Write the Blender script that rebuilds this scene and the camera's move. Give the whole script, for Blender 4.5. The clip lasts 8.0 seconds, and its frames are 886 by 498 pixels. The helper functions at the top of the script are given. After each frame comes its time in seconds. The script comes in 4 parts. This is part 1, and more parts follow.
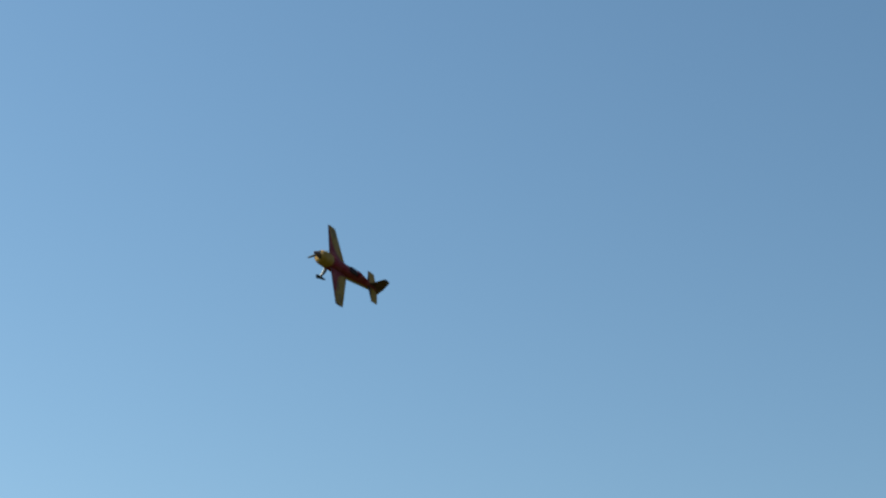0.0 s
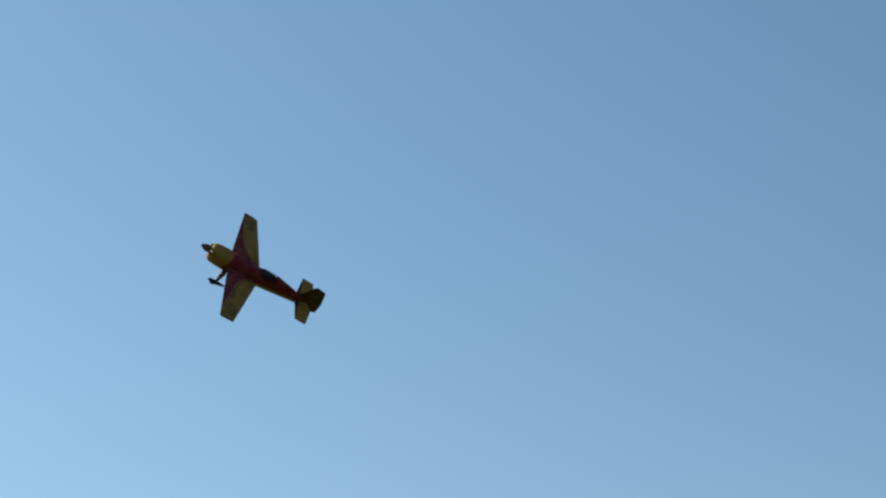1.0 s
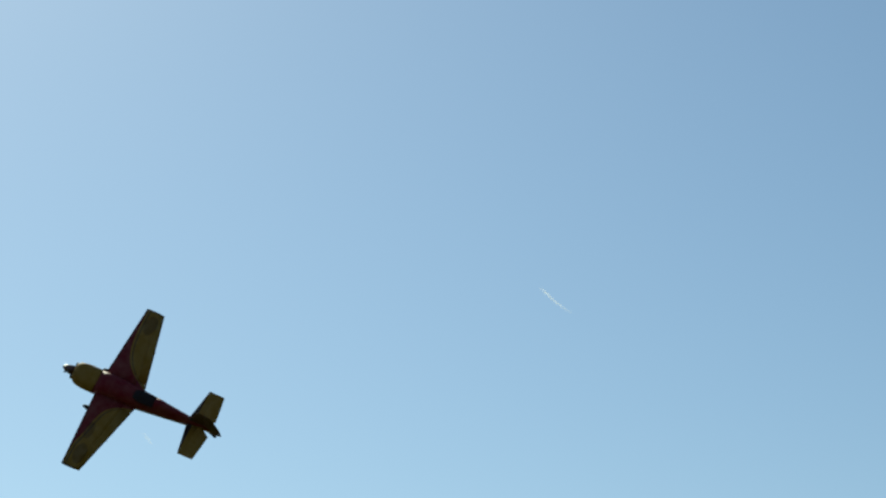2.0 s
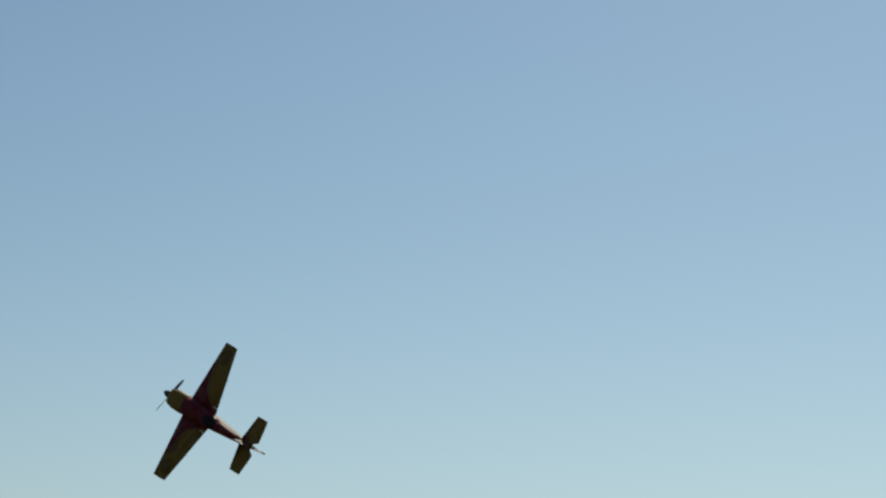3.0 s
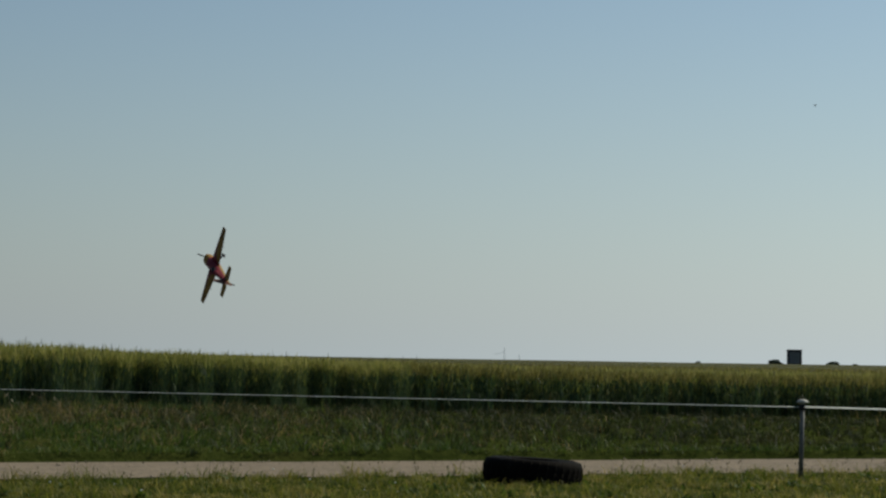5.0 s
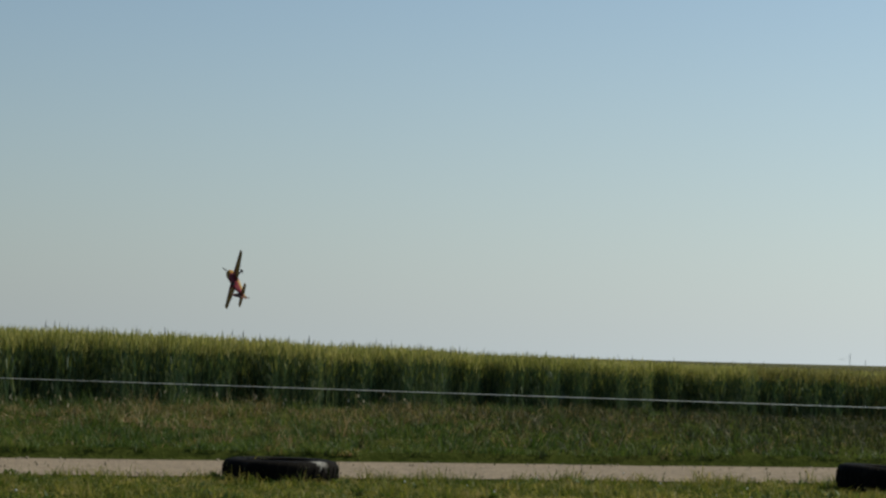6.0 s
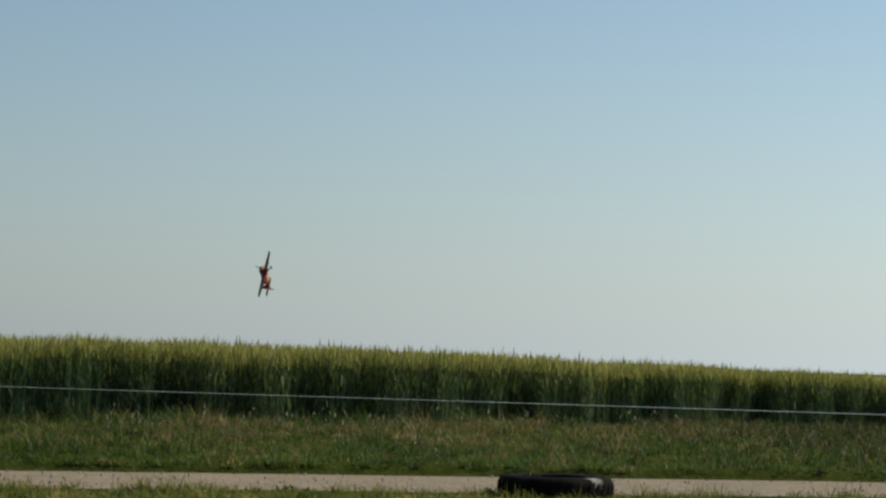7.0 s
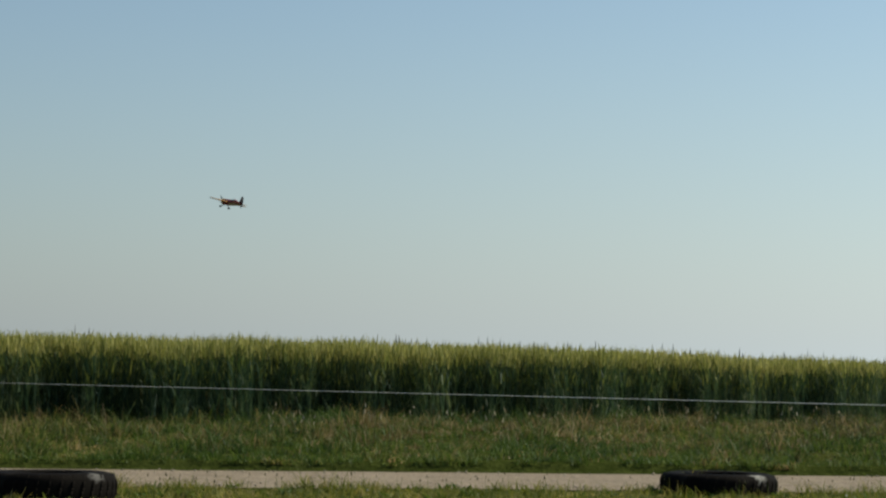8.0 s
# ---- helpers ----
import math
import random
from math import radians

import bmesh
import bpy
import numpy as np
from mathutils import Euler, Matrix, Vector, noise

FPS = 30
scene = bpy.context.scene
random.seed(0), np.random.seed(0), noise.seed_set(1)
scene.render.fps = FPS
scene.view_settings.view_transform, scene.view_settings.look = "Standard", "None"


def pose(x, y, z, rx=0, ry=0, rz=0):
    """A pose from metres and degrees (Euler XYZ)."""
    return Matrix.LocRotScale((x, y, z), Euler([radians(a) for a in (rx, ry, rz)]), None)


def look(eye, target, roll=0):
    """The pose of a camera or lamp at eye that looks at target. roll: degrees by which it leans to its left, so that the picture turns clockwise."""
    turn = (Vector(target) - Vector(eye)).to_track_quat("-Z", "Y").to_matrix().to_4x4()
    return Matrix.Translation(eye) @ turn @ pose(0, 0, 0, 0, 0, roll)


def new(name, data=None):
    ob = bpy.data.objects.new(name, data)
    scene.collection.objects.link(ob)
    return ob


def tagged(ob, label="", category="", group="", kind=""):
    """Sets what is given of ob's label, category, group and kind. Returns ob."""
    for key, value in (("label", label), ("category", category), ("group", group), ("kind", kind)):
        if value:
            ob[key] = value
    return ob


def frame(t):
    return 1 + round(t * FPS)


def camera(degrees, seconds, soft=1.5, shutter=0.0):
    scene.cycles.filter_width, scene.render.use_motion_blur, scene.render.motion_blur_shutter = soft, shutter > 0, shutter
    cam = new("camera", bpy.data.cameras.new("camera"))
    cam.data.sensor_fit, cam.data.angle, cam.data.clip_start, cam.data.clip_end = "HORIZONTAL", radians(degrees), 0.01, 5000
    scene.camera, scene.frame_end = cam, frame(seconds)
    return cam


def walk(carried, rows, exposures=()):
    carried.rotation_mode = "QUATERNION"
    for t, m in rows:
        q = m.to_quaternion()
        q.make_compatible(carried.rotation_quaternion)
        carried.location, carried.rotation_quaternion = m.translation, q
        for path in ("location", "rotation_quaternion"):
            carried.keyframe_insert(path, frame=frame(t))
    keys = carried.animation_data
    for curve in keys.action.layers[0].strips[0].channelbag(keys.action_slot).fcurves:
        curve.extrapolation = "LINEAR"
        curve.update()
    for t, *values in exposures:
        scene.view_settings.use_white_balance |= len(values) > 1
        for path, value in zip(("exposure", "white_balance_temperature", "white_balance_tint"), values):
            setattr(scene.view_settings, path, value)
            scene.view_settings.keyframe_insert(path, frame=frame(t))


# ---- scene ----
cam = camera(22.2, 8.0, soft=2.4, shutter=0.06)

# ---- camera path: seconds, x, y, yaw, pitch, lean ----
CAM = [
    (0.0, 0.50, -1.43, -141.57, 22.52, 1.30),
    (0.1, 0.52, -1.41, -140.22, 22.32, 1.28),
    (0.2, 0.53, -1.40, -138.57, 22.30, 1.28),
    (0.3, 0.55, -1.38, -136.65, 22.43, 1.28),
    (0.4, 0.57, -1.36, -134.68, 22.69, 1.29),
    (0.5, 0.59, -1.34, -132.62, 22.89, 1.30),
    (0.6, 0.61, -1.32, -130.43, 22.91, 1.32),
    (0.7, 0.63, -1.29, -128.08, 22.93, 1.33),
    (0.8, 0.65, -1.27, -125.55, 22.74, 1.33),
    (0.9, 0.67, -1.24, -123.13, 22.38, 1.32),
    (1.0, 0.69, -1.21, -120.78, 22.12, 1.30),
    (1.1, 0.71, -1.18, -118.43, 22.05, 1.27),
    (1.2, 0.72, -1.14, -115.78, 22.01, 1.26),
    (1.3, 0.74, -1.10, -112.55, 22.01, 1.26),
    (1.4, 0.76, -1.06, -109.09, 22.02, 1.27),
    (1.5, 0.77, -1.01, -105.25, 21.99, 1.30),
    (1.6, 0.78, -0.96, -101.22, 21.83, 1.32),
    (1.7, 0.80, -0.90, -96.88, 21.47, 1.32),
    (1.8, 0.80, -0.84, -92.55, 21.17, 1.30),
    (2.0, 0.80, -0.72, -84.22, 21.02, 1.30),
    (2.2, 0.78, -0.60, -75.66, 19.68, 1.30),
    (3.3, 0.46, -0.14, -34.96, 9.85, 1.30),
    (3.5, 0.41, -0.11, -30.71, 8.31, 1.30),
    (3.7, 0.34, -0.08, -25.06, 6.58, 1.30),
    (3.8, 0.31, -0.06, -22.50, 5.93, 1.30),
    (3.9, 0.27, -0.05, -19.94, 5.23, 1.30),
    (4.0, 0.25, -0.04, -17.91, 4.49, 1.30),
    (4.1, 0.22, -0.03, -15.70, 4.06, 1.30),
    (4.2, 0.19, -0.02, -13.57, 3.74, 1.30),
    (5.3, 0.03, 0.00, -2.55, 2.56, 1.18),
    (5.4, 0.01, 0.00, -1.16, 2.42, 1.37),
    (5.5, -0.00, 0.00, 0.00, 2.26, 1.55),
    (5.6, -0.01, 0.00, 0.70, 2.17, 1.55),
    (5.7, -0.02, 0.00, 1.24, 2.17, 1.69),
    (5.8, -0.02, 0.00, 1.73, 2.32, 1.74),
    (5.9, -0.03, 0.00, 2.48, 2.53, 1.64),
    (6.0, -0.04, -0.00, 3.15, 2.68, 1.44),
    (6.1, -0.05, 0.00, 3.86, 2.71, 1.42),
    (6.3, -0.07, -0.00, 5.04, 2.62, 1.37),
    (6.5, -0.09, -0.00, 6.31, 2.63, 1.33),
    (6.6, -0.10, -0.00, 7.06, 2.60, 1.31),
    (6.7, -0.11, -0.01, 7.83, 2.61, 1.31),
    (6.8, -0.12, -0.01, 8.54, 2.73, 1.30),
    (6.9, -0.13, -0.01, 9.25, 2.88, 1.24),
    (7.0, -0.14, -0.01, 9.88, 2.94, 1.22),
    (7.1, -0.14, -0.01, 10.43, 2.84, 1.20),
    (7.2, -0.15, -0.02, 10.94, 2.59, 1.19),
    (7.3, -0.16, -0.02, 11.40, 2.28, 1.07),
    (7.5, -0.17, -0.02, 12.07, 2.04, 0.92),
    (7.6, -0.17, -0.02, 12.41, 2.10, 0.95),
    (7.7, -0.18, -0.02, 12.78, 2.25, 0.93),
    (7.8, -0.18, -0.02, 13.19, 2.41, 0.89),
    (8.0, -0.19, -0.02, 13.82, 2.82, 0.78),
]
EYE = 1.65
EXPOSURES = [(0.0, 0.67, 6350, -8), (0.5, 0.60, 6350, -6), (1.0, 0.36, 6350, -6), (1.5, 0.24, 6450, -5), (2.0, -0.10, 6360, -10), (2.2, -0.17, 6360, -9),
             (3.3, -0.80, 6220, -5), (3.5, -0.83, 6220, -5), (3.8, -0.80, 6240, -4), (4.0, -0.74, 6300, -2), (4.2, -0.73, 6300, -2), (5.5, -0.22, 6450, 1), (6.0, -0.10, 6450, 1), (6.5, -0.01, 6450, 1), (8.0, 0.20, 6450, 0)]


def camera_pose(x, y, yaw, pitch, lean):
    return pose(x, y, EYE, 90 + pitch, 0, yaw) @ pose(0, 0, 0, 0, 0, lean)


walk(cam, [(r[0], camera_pose(*r[1:])) for r in CAM], EXPOSURES)

# ---- sky and sun ----
SUN_BEARING, SUN_HEIGHT = 60.0, 44.0      # degrees to the right of +y, and above the horizon
SKY_STRENGTH, SUN_STRENGTH = 0.10, 4.2
world = bpy.data.worlds.new("sky")
scene.world = world
world.use_nodes = True
wt = world.node_tree
sky = wt.nodes.new("ShaderNodeTexSky")
sky.sky_type = "NISHITA"
sky.sun_disc = False
sky.sun_elevation = radians(SUN_HEIGHT)
sky.sun_rotation = radians(SUN_BEARING)
sky.altitude = 100
sky.air_density, sky.dust_density, sky.ozone_density = 1.0, 0.6, 3.0
wt.nodes["Background"].inputs["Strength"].default_value = SKY_STRENGTH
# pale haze that thickens towards the horizon
gen, split = wt.nodes.new("ShaderNodeTexCoord"), wt.nodes.new("ShaderNodeSeparateXYZ")
fall, thick, haze = wt.nodes.new("ShaderNodeMath"), wt.nodes.new("ShaderNodeMath"), wt.nodes.new("ShaderNodeMix")
wt.links.new(gen.outputs["Generated"], split.inputs[0])
fall.operation, thick.operation, haze.data_type = "MULTIPLY", "POWER", "RGBA"
clampz = wt.nodes.new("ShaderNodeMath")
clampz.operation = "MAXIMUM"
wt.links.new(split.outputs[2], clampz.inputs[0])
clampz.inputs[1].default_value = 0.0
wt.links.new(clampz.outputs[0], fall.inputs[0])
fall.inputs[1].default_value = -8.5
thick.inputs[0].default_value = math.e
wt.links.new(fall.outputs[0], thick.inputs[1])
share = wt.nodes.new("ShaderNodeMath")
share.operation = "MULTIPLY"
wt.links.new(thick.outputs[0], share.inputs[0])
share.inputs[1].default_value = 0.97
wt.links.new(share.outputs[0], haze.inputs[0])
# brighter on the sun's side: the share of each direction that points to the sun's bearing, raised as a power of two
sunward_x, sunward = wt.nodes.new("ShaderNodeMath"), wt.nodes.new("ShaderNodeMath")
sunward_x.operation, sunward.operation = "MULTIPLY", "MULTIPLY_ADD"
wt.links.new(split.outputs[0], sunward_x.inputs[0])
sunward_x.inputs[1].default_value = math.sin(radians(SUN_BEARING))
wt.links.new(split.outputs[1], sunward.inputs[0])
sunward.inputs[1].default_value = math.cos(radians(SUN_BEARING))
wt.links.new(sunward_x.outputs[0], sunward.inputs[2])


def sun_side(steepness, offset):
    stops, power = wt.nodes.new("ShaderNodeMath"), wt.nodes.new("ShaderNodeMath")
    stops.operation, power.operation = "MULTIPLY_ADD", "POWER"
    wt.links.new(sunward.outputs[0], stops.inputs[0])
    stops.inputs[1].default_value, stops.inputs[2].default_value = steepness, offset
    power.inputs[0].default_value = 2.0
    wt.links.new(stops.outputs[0], power.inputs[1])
    return power.outputs[0]


clear = wt.nodes.new("ShaderNodeVectorMath")
clear.operation = "SCALE"
wt.links.new(sky.outputs["Color"], clear.inputs[0])
wt.links.new(sun_side(0.35, -0.17), clear.inputs["Scale"])
wt.links.new(clear.outputs[0], haze.inputs[6])
tone = wt.nodes.new("ShaderNodeVectorMath")
tone.operation = "SCALE"
tone.inputs[0].default_value = (5.22, 5.52, 5.92)
wt.links.new(sun_side(1.75, -0.83), tone.inputs["Scale"])
wt.links.new(tone.outputs[0], haze.inputs[7])
wt.links.new(haze.outputs[2], wt.nodes["Background"].inputs["Color"])
sun = new("sun", bpy.data.lights.new("sun", "SUN"))
sun.data.energy, sun.data.angle, sun.data.color = SUN_STRENGTH, radians(0.6), (1.0, 0.915, 0.77)
_b, _h = radians(SUN_BEARING), radians(SUN_HEIGHT)
SUN_DIR = Vector((math.sin(_b) * math.cos(_h), math.cos(_b) * math.cos(_h), math.sin(_h)))
sun.matrix_basis = look(SUN_DIR * 60, (0, 0, 0))


# ---- materials ----
class Nodes:
    """Short ways to build a node material."""

    def __init__(self, name, rough=0.6, metal=0.0, spec=0.5):
        self.m = bpy.data.materials.new(name)
        self.m.use_nodes = True
        self.t = self.m.node_tree
        self.b = self.t.nodes["Principled BSDF"]
        self.b.inputs["Roughness"].default_value = rough
        self.b.inputs["Metallic"].default_value = metal
        self.b.inputs["Specular IOR Level"].default_value = spec

    def node(self, kind, **inputs):
        n = self.t.nodes.new(kind)
        for k, v in inputs.items():
            self.put(n.inputs[k.replace("_", " ")], v)
        return n

    def put(self, socket, v):
        if isinstance(v, bpy.types.NodeSocket):
            self.t.links.new(v, socket)
        else:
            socket.default_value = v

    def coord(self, which="Object"):
        return self.t.nodes.new("ShaderNodeTexCoord").outputs[which]

    def noise(self, scale, detail=4.0, which="Object", rough=0.6):
        n = self.node("ShaderNodeTexNoise", Scale=scale, Detail=detail, Roughness=rough)
        self.t.links.new(self.coord(which), n.inputs["Vector"])
        return n.outputs["Fac"]

    def math(self, op, a, b=0.0, c=0.0):
        n = self.t.nodes.new("ShaderNodeMath")
        n.operation = op
        for s, v in zip(n.inputs, (a, b, c)):
            self.put(s, v)
        return n.outputs[0]

    def ramp(self, fac, *stops):
        n = self.t.nodes.new("ShaderNodeValToRGB")
        e = n.color_ramp.elements
        while len(e) < len(stops):
            e.new(0.5)
        for el, (p, c) in zip(e, stops):
            el.position, el.color = p, (*c, 1)
        self.t.links.new(fac, n.inputs["Fac"])
        return n.outputs["Color"]

    def mix(self, fac, a, b, how="MIX"):
        n = self.t.nodes.new("ShaderNodeMix")
        n.data_type, n.blend_type = "RGBA", how
        self.put(n.inputs[0], fac)
        self.put(n.inputs[6], a if isinstance(a, bpy.types.NodeSocket) else (*a, 1))
        self.put(n.inputs[7], b if isinstance(b, bpy.types.NodeSocket) else (*b, 1))
        return n.outputs[2]

    def colour(self, c):
        self.put(self.b.inputs["Base Color"], c if isinstance(c, bpy.types.NodeSocket) else (*c, 1))
        return self

    def bump(self, height, strength=0.3, distance=0.01):
        n = self.node("ShaderNodeBump", Strength=strength, Distance=distance)
        self.t.links.new(height, n.inputs["Height"])
        self.t.links.new(n.outputs["Normal"], self.b.inputs["Normal"])
        return self

    def thin(self, colour, share=0.4):
        """Lets light through, as leaves do."""
        tr = self.node("ShaderNodeBsdfTranslucent")
        self.put(tr.inputs["Color"], colour)
        mx = self.t.nodes.new("ShaderNodeMixShader")
        mx.inputs[0].default_value = share
        self.t.links.new(self.b.outputs[0], mx.inputs[1])
        self.t.links.new(tr.outputs[0], mx.inputs[2])
        self.t.links.new(mx.outputs[0], self.t.nodes["Material Output"].inputs["Surface"])
        return self


def plain(name, c, rough=0.6, metal=0.0, vary=0.12, scale=6.0):
    n = Nodes(name, rough, metal)
    f = n.noise(scale, 5)
    lo, hi = [v * (1 - vary) for v in c], [min(1, v * (1 + vary)) for v in c]
    return n.colour(n.ramp(f, (0.35, lo), (0.65, hi))).m


def foliage(name, stops, share=0.35, rough=0.55, patch=0.35, patch_scale=0.25, tuft=0.2, own=0.85):
    """Per-leaf colours along a ramp, shifted by broad patches."""
    n = Nodes(name, rough, 0.0, 0.25)
    isl = n.t.nodes.new("ShaderNodeNewGeometry").outputs["Random Per Island"]
    pt = n.math("SUBTRACT", n.noise(patch_scale, 3), 0.5)
    f = n.math("ADD", n.math("MULTIPLY_ADD", isl, own, (0.85 - own) / 2), n.math("MULTIPLY", pt, patch * 2))
    f = n.math("ADD", f, n.math("MULTIPLY", n.math("SUBTRACT", n.noise(4.0, 2), 0.5), tuft * 2))
    c = n.ramp(f, *stops)
    return n.colour(c).thin(c, share).m


def ground_material():
    n = Nodes("meadow_ground", 1.0, 0.0, 0.0)
    a = n.ramp(n.noise(0.18, 6), (0.3, (0.030, 0.042, 0.008)), (0.55, (0.048, 0.062, 0.012)), (0.75, (0.080, 0.074, 0.020)))
    b = n.ramp(n.noise(7.0, 6), (0.35, (0.014, 0.018, 0.005)), (0.7, (0.075, 0.082, 0.022)))
    n.colour(n.mix(0.5, a, b)).bump(n.noise(14.0, 5), 0.8, 0.05)
    return n.m


def road_material():
    n = Nodes("packed_gravel", 0.95, 0.0, 0.2)
    a = n.ramp(n.noise(0.9, 5), (0.3, (0.165, 0.122, 0.080)), (0.7, (0.285, 0.218, 0.150)))
    b = n.ramp(n.noise(11.0, 6, rough=0.75), (0.36, (0.085, 0.064, 0.043)), (0.50, (0.235, 0.182, 0.126)), (0.64, (0.37, 0.295, 0.215)))
    n.colour(n.mix(0.55, a, b)).bump(n.noise(24.0, 5), 0.9, 0.02)
    return n.m


def tyre_material(name, glint_at=None, reach=0.26, glint_tone=(0.26, 0.245, 0.22)):
    n = Nodes(name, 0.75, 0.0, 0.03)
    a = n.ramp(n.noise(3.0, 6), (0.3, (0.006, 0.0048, 0.0040)), (0.6, (0.010, 0.0080, 0.0065)), (0.8, (0.030, 0.025, 0.020)))
    # the sun's glint on the rubber, painted as a pale broken blotch
    if glint_at:
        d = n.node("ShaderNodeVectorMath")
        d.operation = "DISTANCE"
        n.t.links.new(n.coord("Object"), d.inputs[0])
        d.inputs[1].default_value = glint_at
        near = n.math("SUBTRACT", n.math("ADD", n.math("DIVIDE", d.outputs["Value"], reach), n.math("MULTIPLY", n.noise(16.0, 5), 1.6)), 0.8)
        a = n.mix(n.ramp(near, (0.35, (1, 1, 1)), (1.0, (0, 0, 0))), a, glint_tone)
    n.colour(a).bump(n.noise(40.0, 3), 0.3, 0.006)
    return n.m


def canopy_material():
    n = Nodes("crop_mass", 0.9, 0.0, 0.1)
    a = n.ramp(n.noise(0.10, 6), (0.3, (0.066, 0.060, 0.019)), (0.7, (0.130, 0.104, 0.034)))
    b = n.ramp(n.noise(5.0, 5), (0.35, (0.035, 0.05, 0.014)), (0.7, (0.14, 0.13, 0.04)))
    n.colour(n.mix(0.5, a, b)).bump(n.noise(9.0, 4), 1.0, 0.15)
    return n.m


YELLOW, RED, DARK = (0.37, 0.185, 0.026), (0.21, 0.006, 0.022), (0.045, 0.020, 0.030)


def wing_paint():
    """Yellow panels with a red root and leading edge, bounded by a curve that sweeps out to the tip."""
    n = Nodes("wing_film", 0.55, 0.0, 0.10)
    sep = n.t.nodes.new("ShaderNodeSeparateXYZ")
    n.t.links.new(n.coord("Object"), sep.inputs[0])
    d = n.math("SUBTRACT", 0.75, sep.outputs[0])
    y = n.math("ABSOLUTE", sep.outputs[1])
    right = n.math("ADD", 0.592, n.math("MULTIPLY", 0.46, n.math("EXPONENT", n.math("MULTIPLY", n.math("SUBTRACT", y, 0.13), -5.2))))
    # on the left wing the red hugs the fuselage and follows the leading edge further out
    reach = n.math("MULTIPLY", 0.10, n.math("SUBTRACT", 1.0, n.math("MINIMUM", 1.0, n.math("POWER", n.math("DIVIDE", y, 0.82), 3.0))))
    left = n.math("ADD", n.math("ADD", 0.585, reach), n.math("MULTIPLY", 0.42, n.math("EXPONENT", n.math("MULTIPLY", n.math("SUBTRACT", y, 0.13), -11.0))))
    on_left = n.math("GREATER_THAN", sep.outputs[1], 0.0)
    edge = n.math("ADD", n.math("MULTIPLY", left, on_left), n.math("MULTIPLY", right, n.math("SUBTRACT", 1.0, on_left)))
    red = n.math("LESS_THAN", d, edge)
    line = n.math("LESS_THAN", n.math("ABSOLUTE", n.math("SUBTRACT", d, n.math("ADD", edge, 0.035))), 0.008)
    c = n.mix(red, YELLOW, RED)
    c = n.mix(n.math("MULTIPLY", line, 0.8), c, DARK)
    lead = n.math("LESS_THAN", n.math("SUBTRACT", d, n.math("ADD", 0.504, n.math("MULTIPLY", y, 0.0643))), 0.020)
    c = n.mix(n.math("MULTIPLY", lead, 0.85), c, DARK)
    tip = n.math("GREATER_THAN", y, 1.083)
    rear = n.math("GREATER_THAN", d, n.math("SUBTRACT", 1.068, n.math("MULTIPLY", y, 0.245)))
    c = n.mix(n.math("MULTIPLY", n.math("MAXIMUM", tip, rear), 0.75), c, DARK)

    def oval(across, off, d0, y0, rd, ry):
        u = n.math("POWER", n.math("DIVIDE", n.math("SUBTRACT", d, d0), rd), 2.0)
        v = n.math("POWER", n.math("DIVIDE", n.math("SUBTRACT", across, y0), ry), 2.0)
        return n.math("MULTIPLY", n.math("LESS_THAN", n.math("ADD", n.math("ADD", u, v), n.math("MULTIPLY", n.noise(14.0, 3), 0.7)), 1.35), off)

    # a dull printed patch near each tip, and a maroon one on the left wing
    c = n.mix(oval(y, 0.42, 0.72, 0.90, 0.075, 0.13), c, DARK)
    c = n.mix(oval(sep.outputs[1], 0.45, 0.69, 0.60, 0.055, 0.11), c, (0.05, 0.006, 0.012))
    c = n.mix(0.15, c, n.ramp(n.noise(9.0, 5), (0.3, (0.0, 0.0, 0.0)), (0.7, (0.5, 0.45, 0.35))))
    return n.colour(c).m


def body_paint():
    """Yellow cowl, red middle, and a pale yellow flank low on the tail boom."""
    n = Nodes("fuselage_film", 0.55, 0.0, 0.10)
    sep = n.t.nodes.new("ShaderNodeSeparateXYZ")
    n.t.links.new(n.coord("Object"), sep.inputs[0])
    d = n.math("SUBTRACT", 0.75, sep.outputs[0])
    front = n.math("LESS_THAN", d, n.math("ADD", 0.46, n.math("MULTIPLY", sep.outputs[2], 0.35)))
    low = n.math("LESS_THAN", sep.outputs[2], n.math("ADD", -0.035, n.math("MULTIPLY", d, 0.03)))
    rear = n.math("GREATER_THAN", d, 0.95)
    c = n.mix(front, RED, YELLOW)
    c = n.mix(n.math("MULTIPLY", low, rear), c, (0.36, 0.22, 0.06))
    c = n.mix(0.12, c, n.ramp(n.noise(8.0, 5), (0.3, (0.0, 0.0, 0.0)), (0.7, (0.5, 0.45, 0.35))))
    return n.colour(c).m


def tail_paint(name, a):
    n = Nodes(name, 0.55, 0.0, 0.10)
    sep = n.t.nodes.new("ShaderNodeSeparateXYZ")
    n.t.links.new(n.coord("Object"), sep.inputs[0])
    d = n.math("SUBTRACT", 0.75, sep.outputs[0])
    c = n.mix(n.math("LESS_THAN", d, 1.775), a, DARK)
    c = n.mix(0.15, c, n.ramp(n.noise(9.0, 5), (0.3, (0.0, 0.0, 0.0)), (0.7, (0.5, 0.45, 0.35))))
    return n.colour(c).m


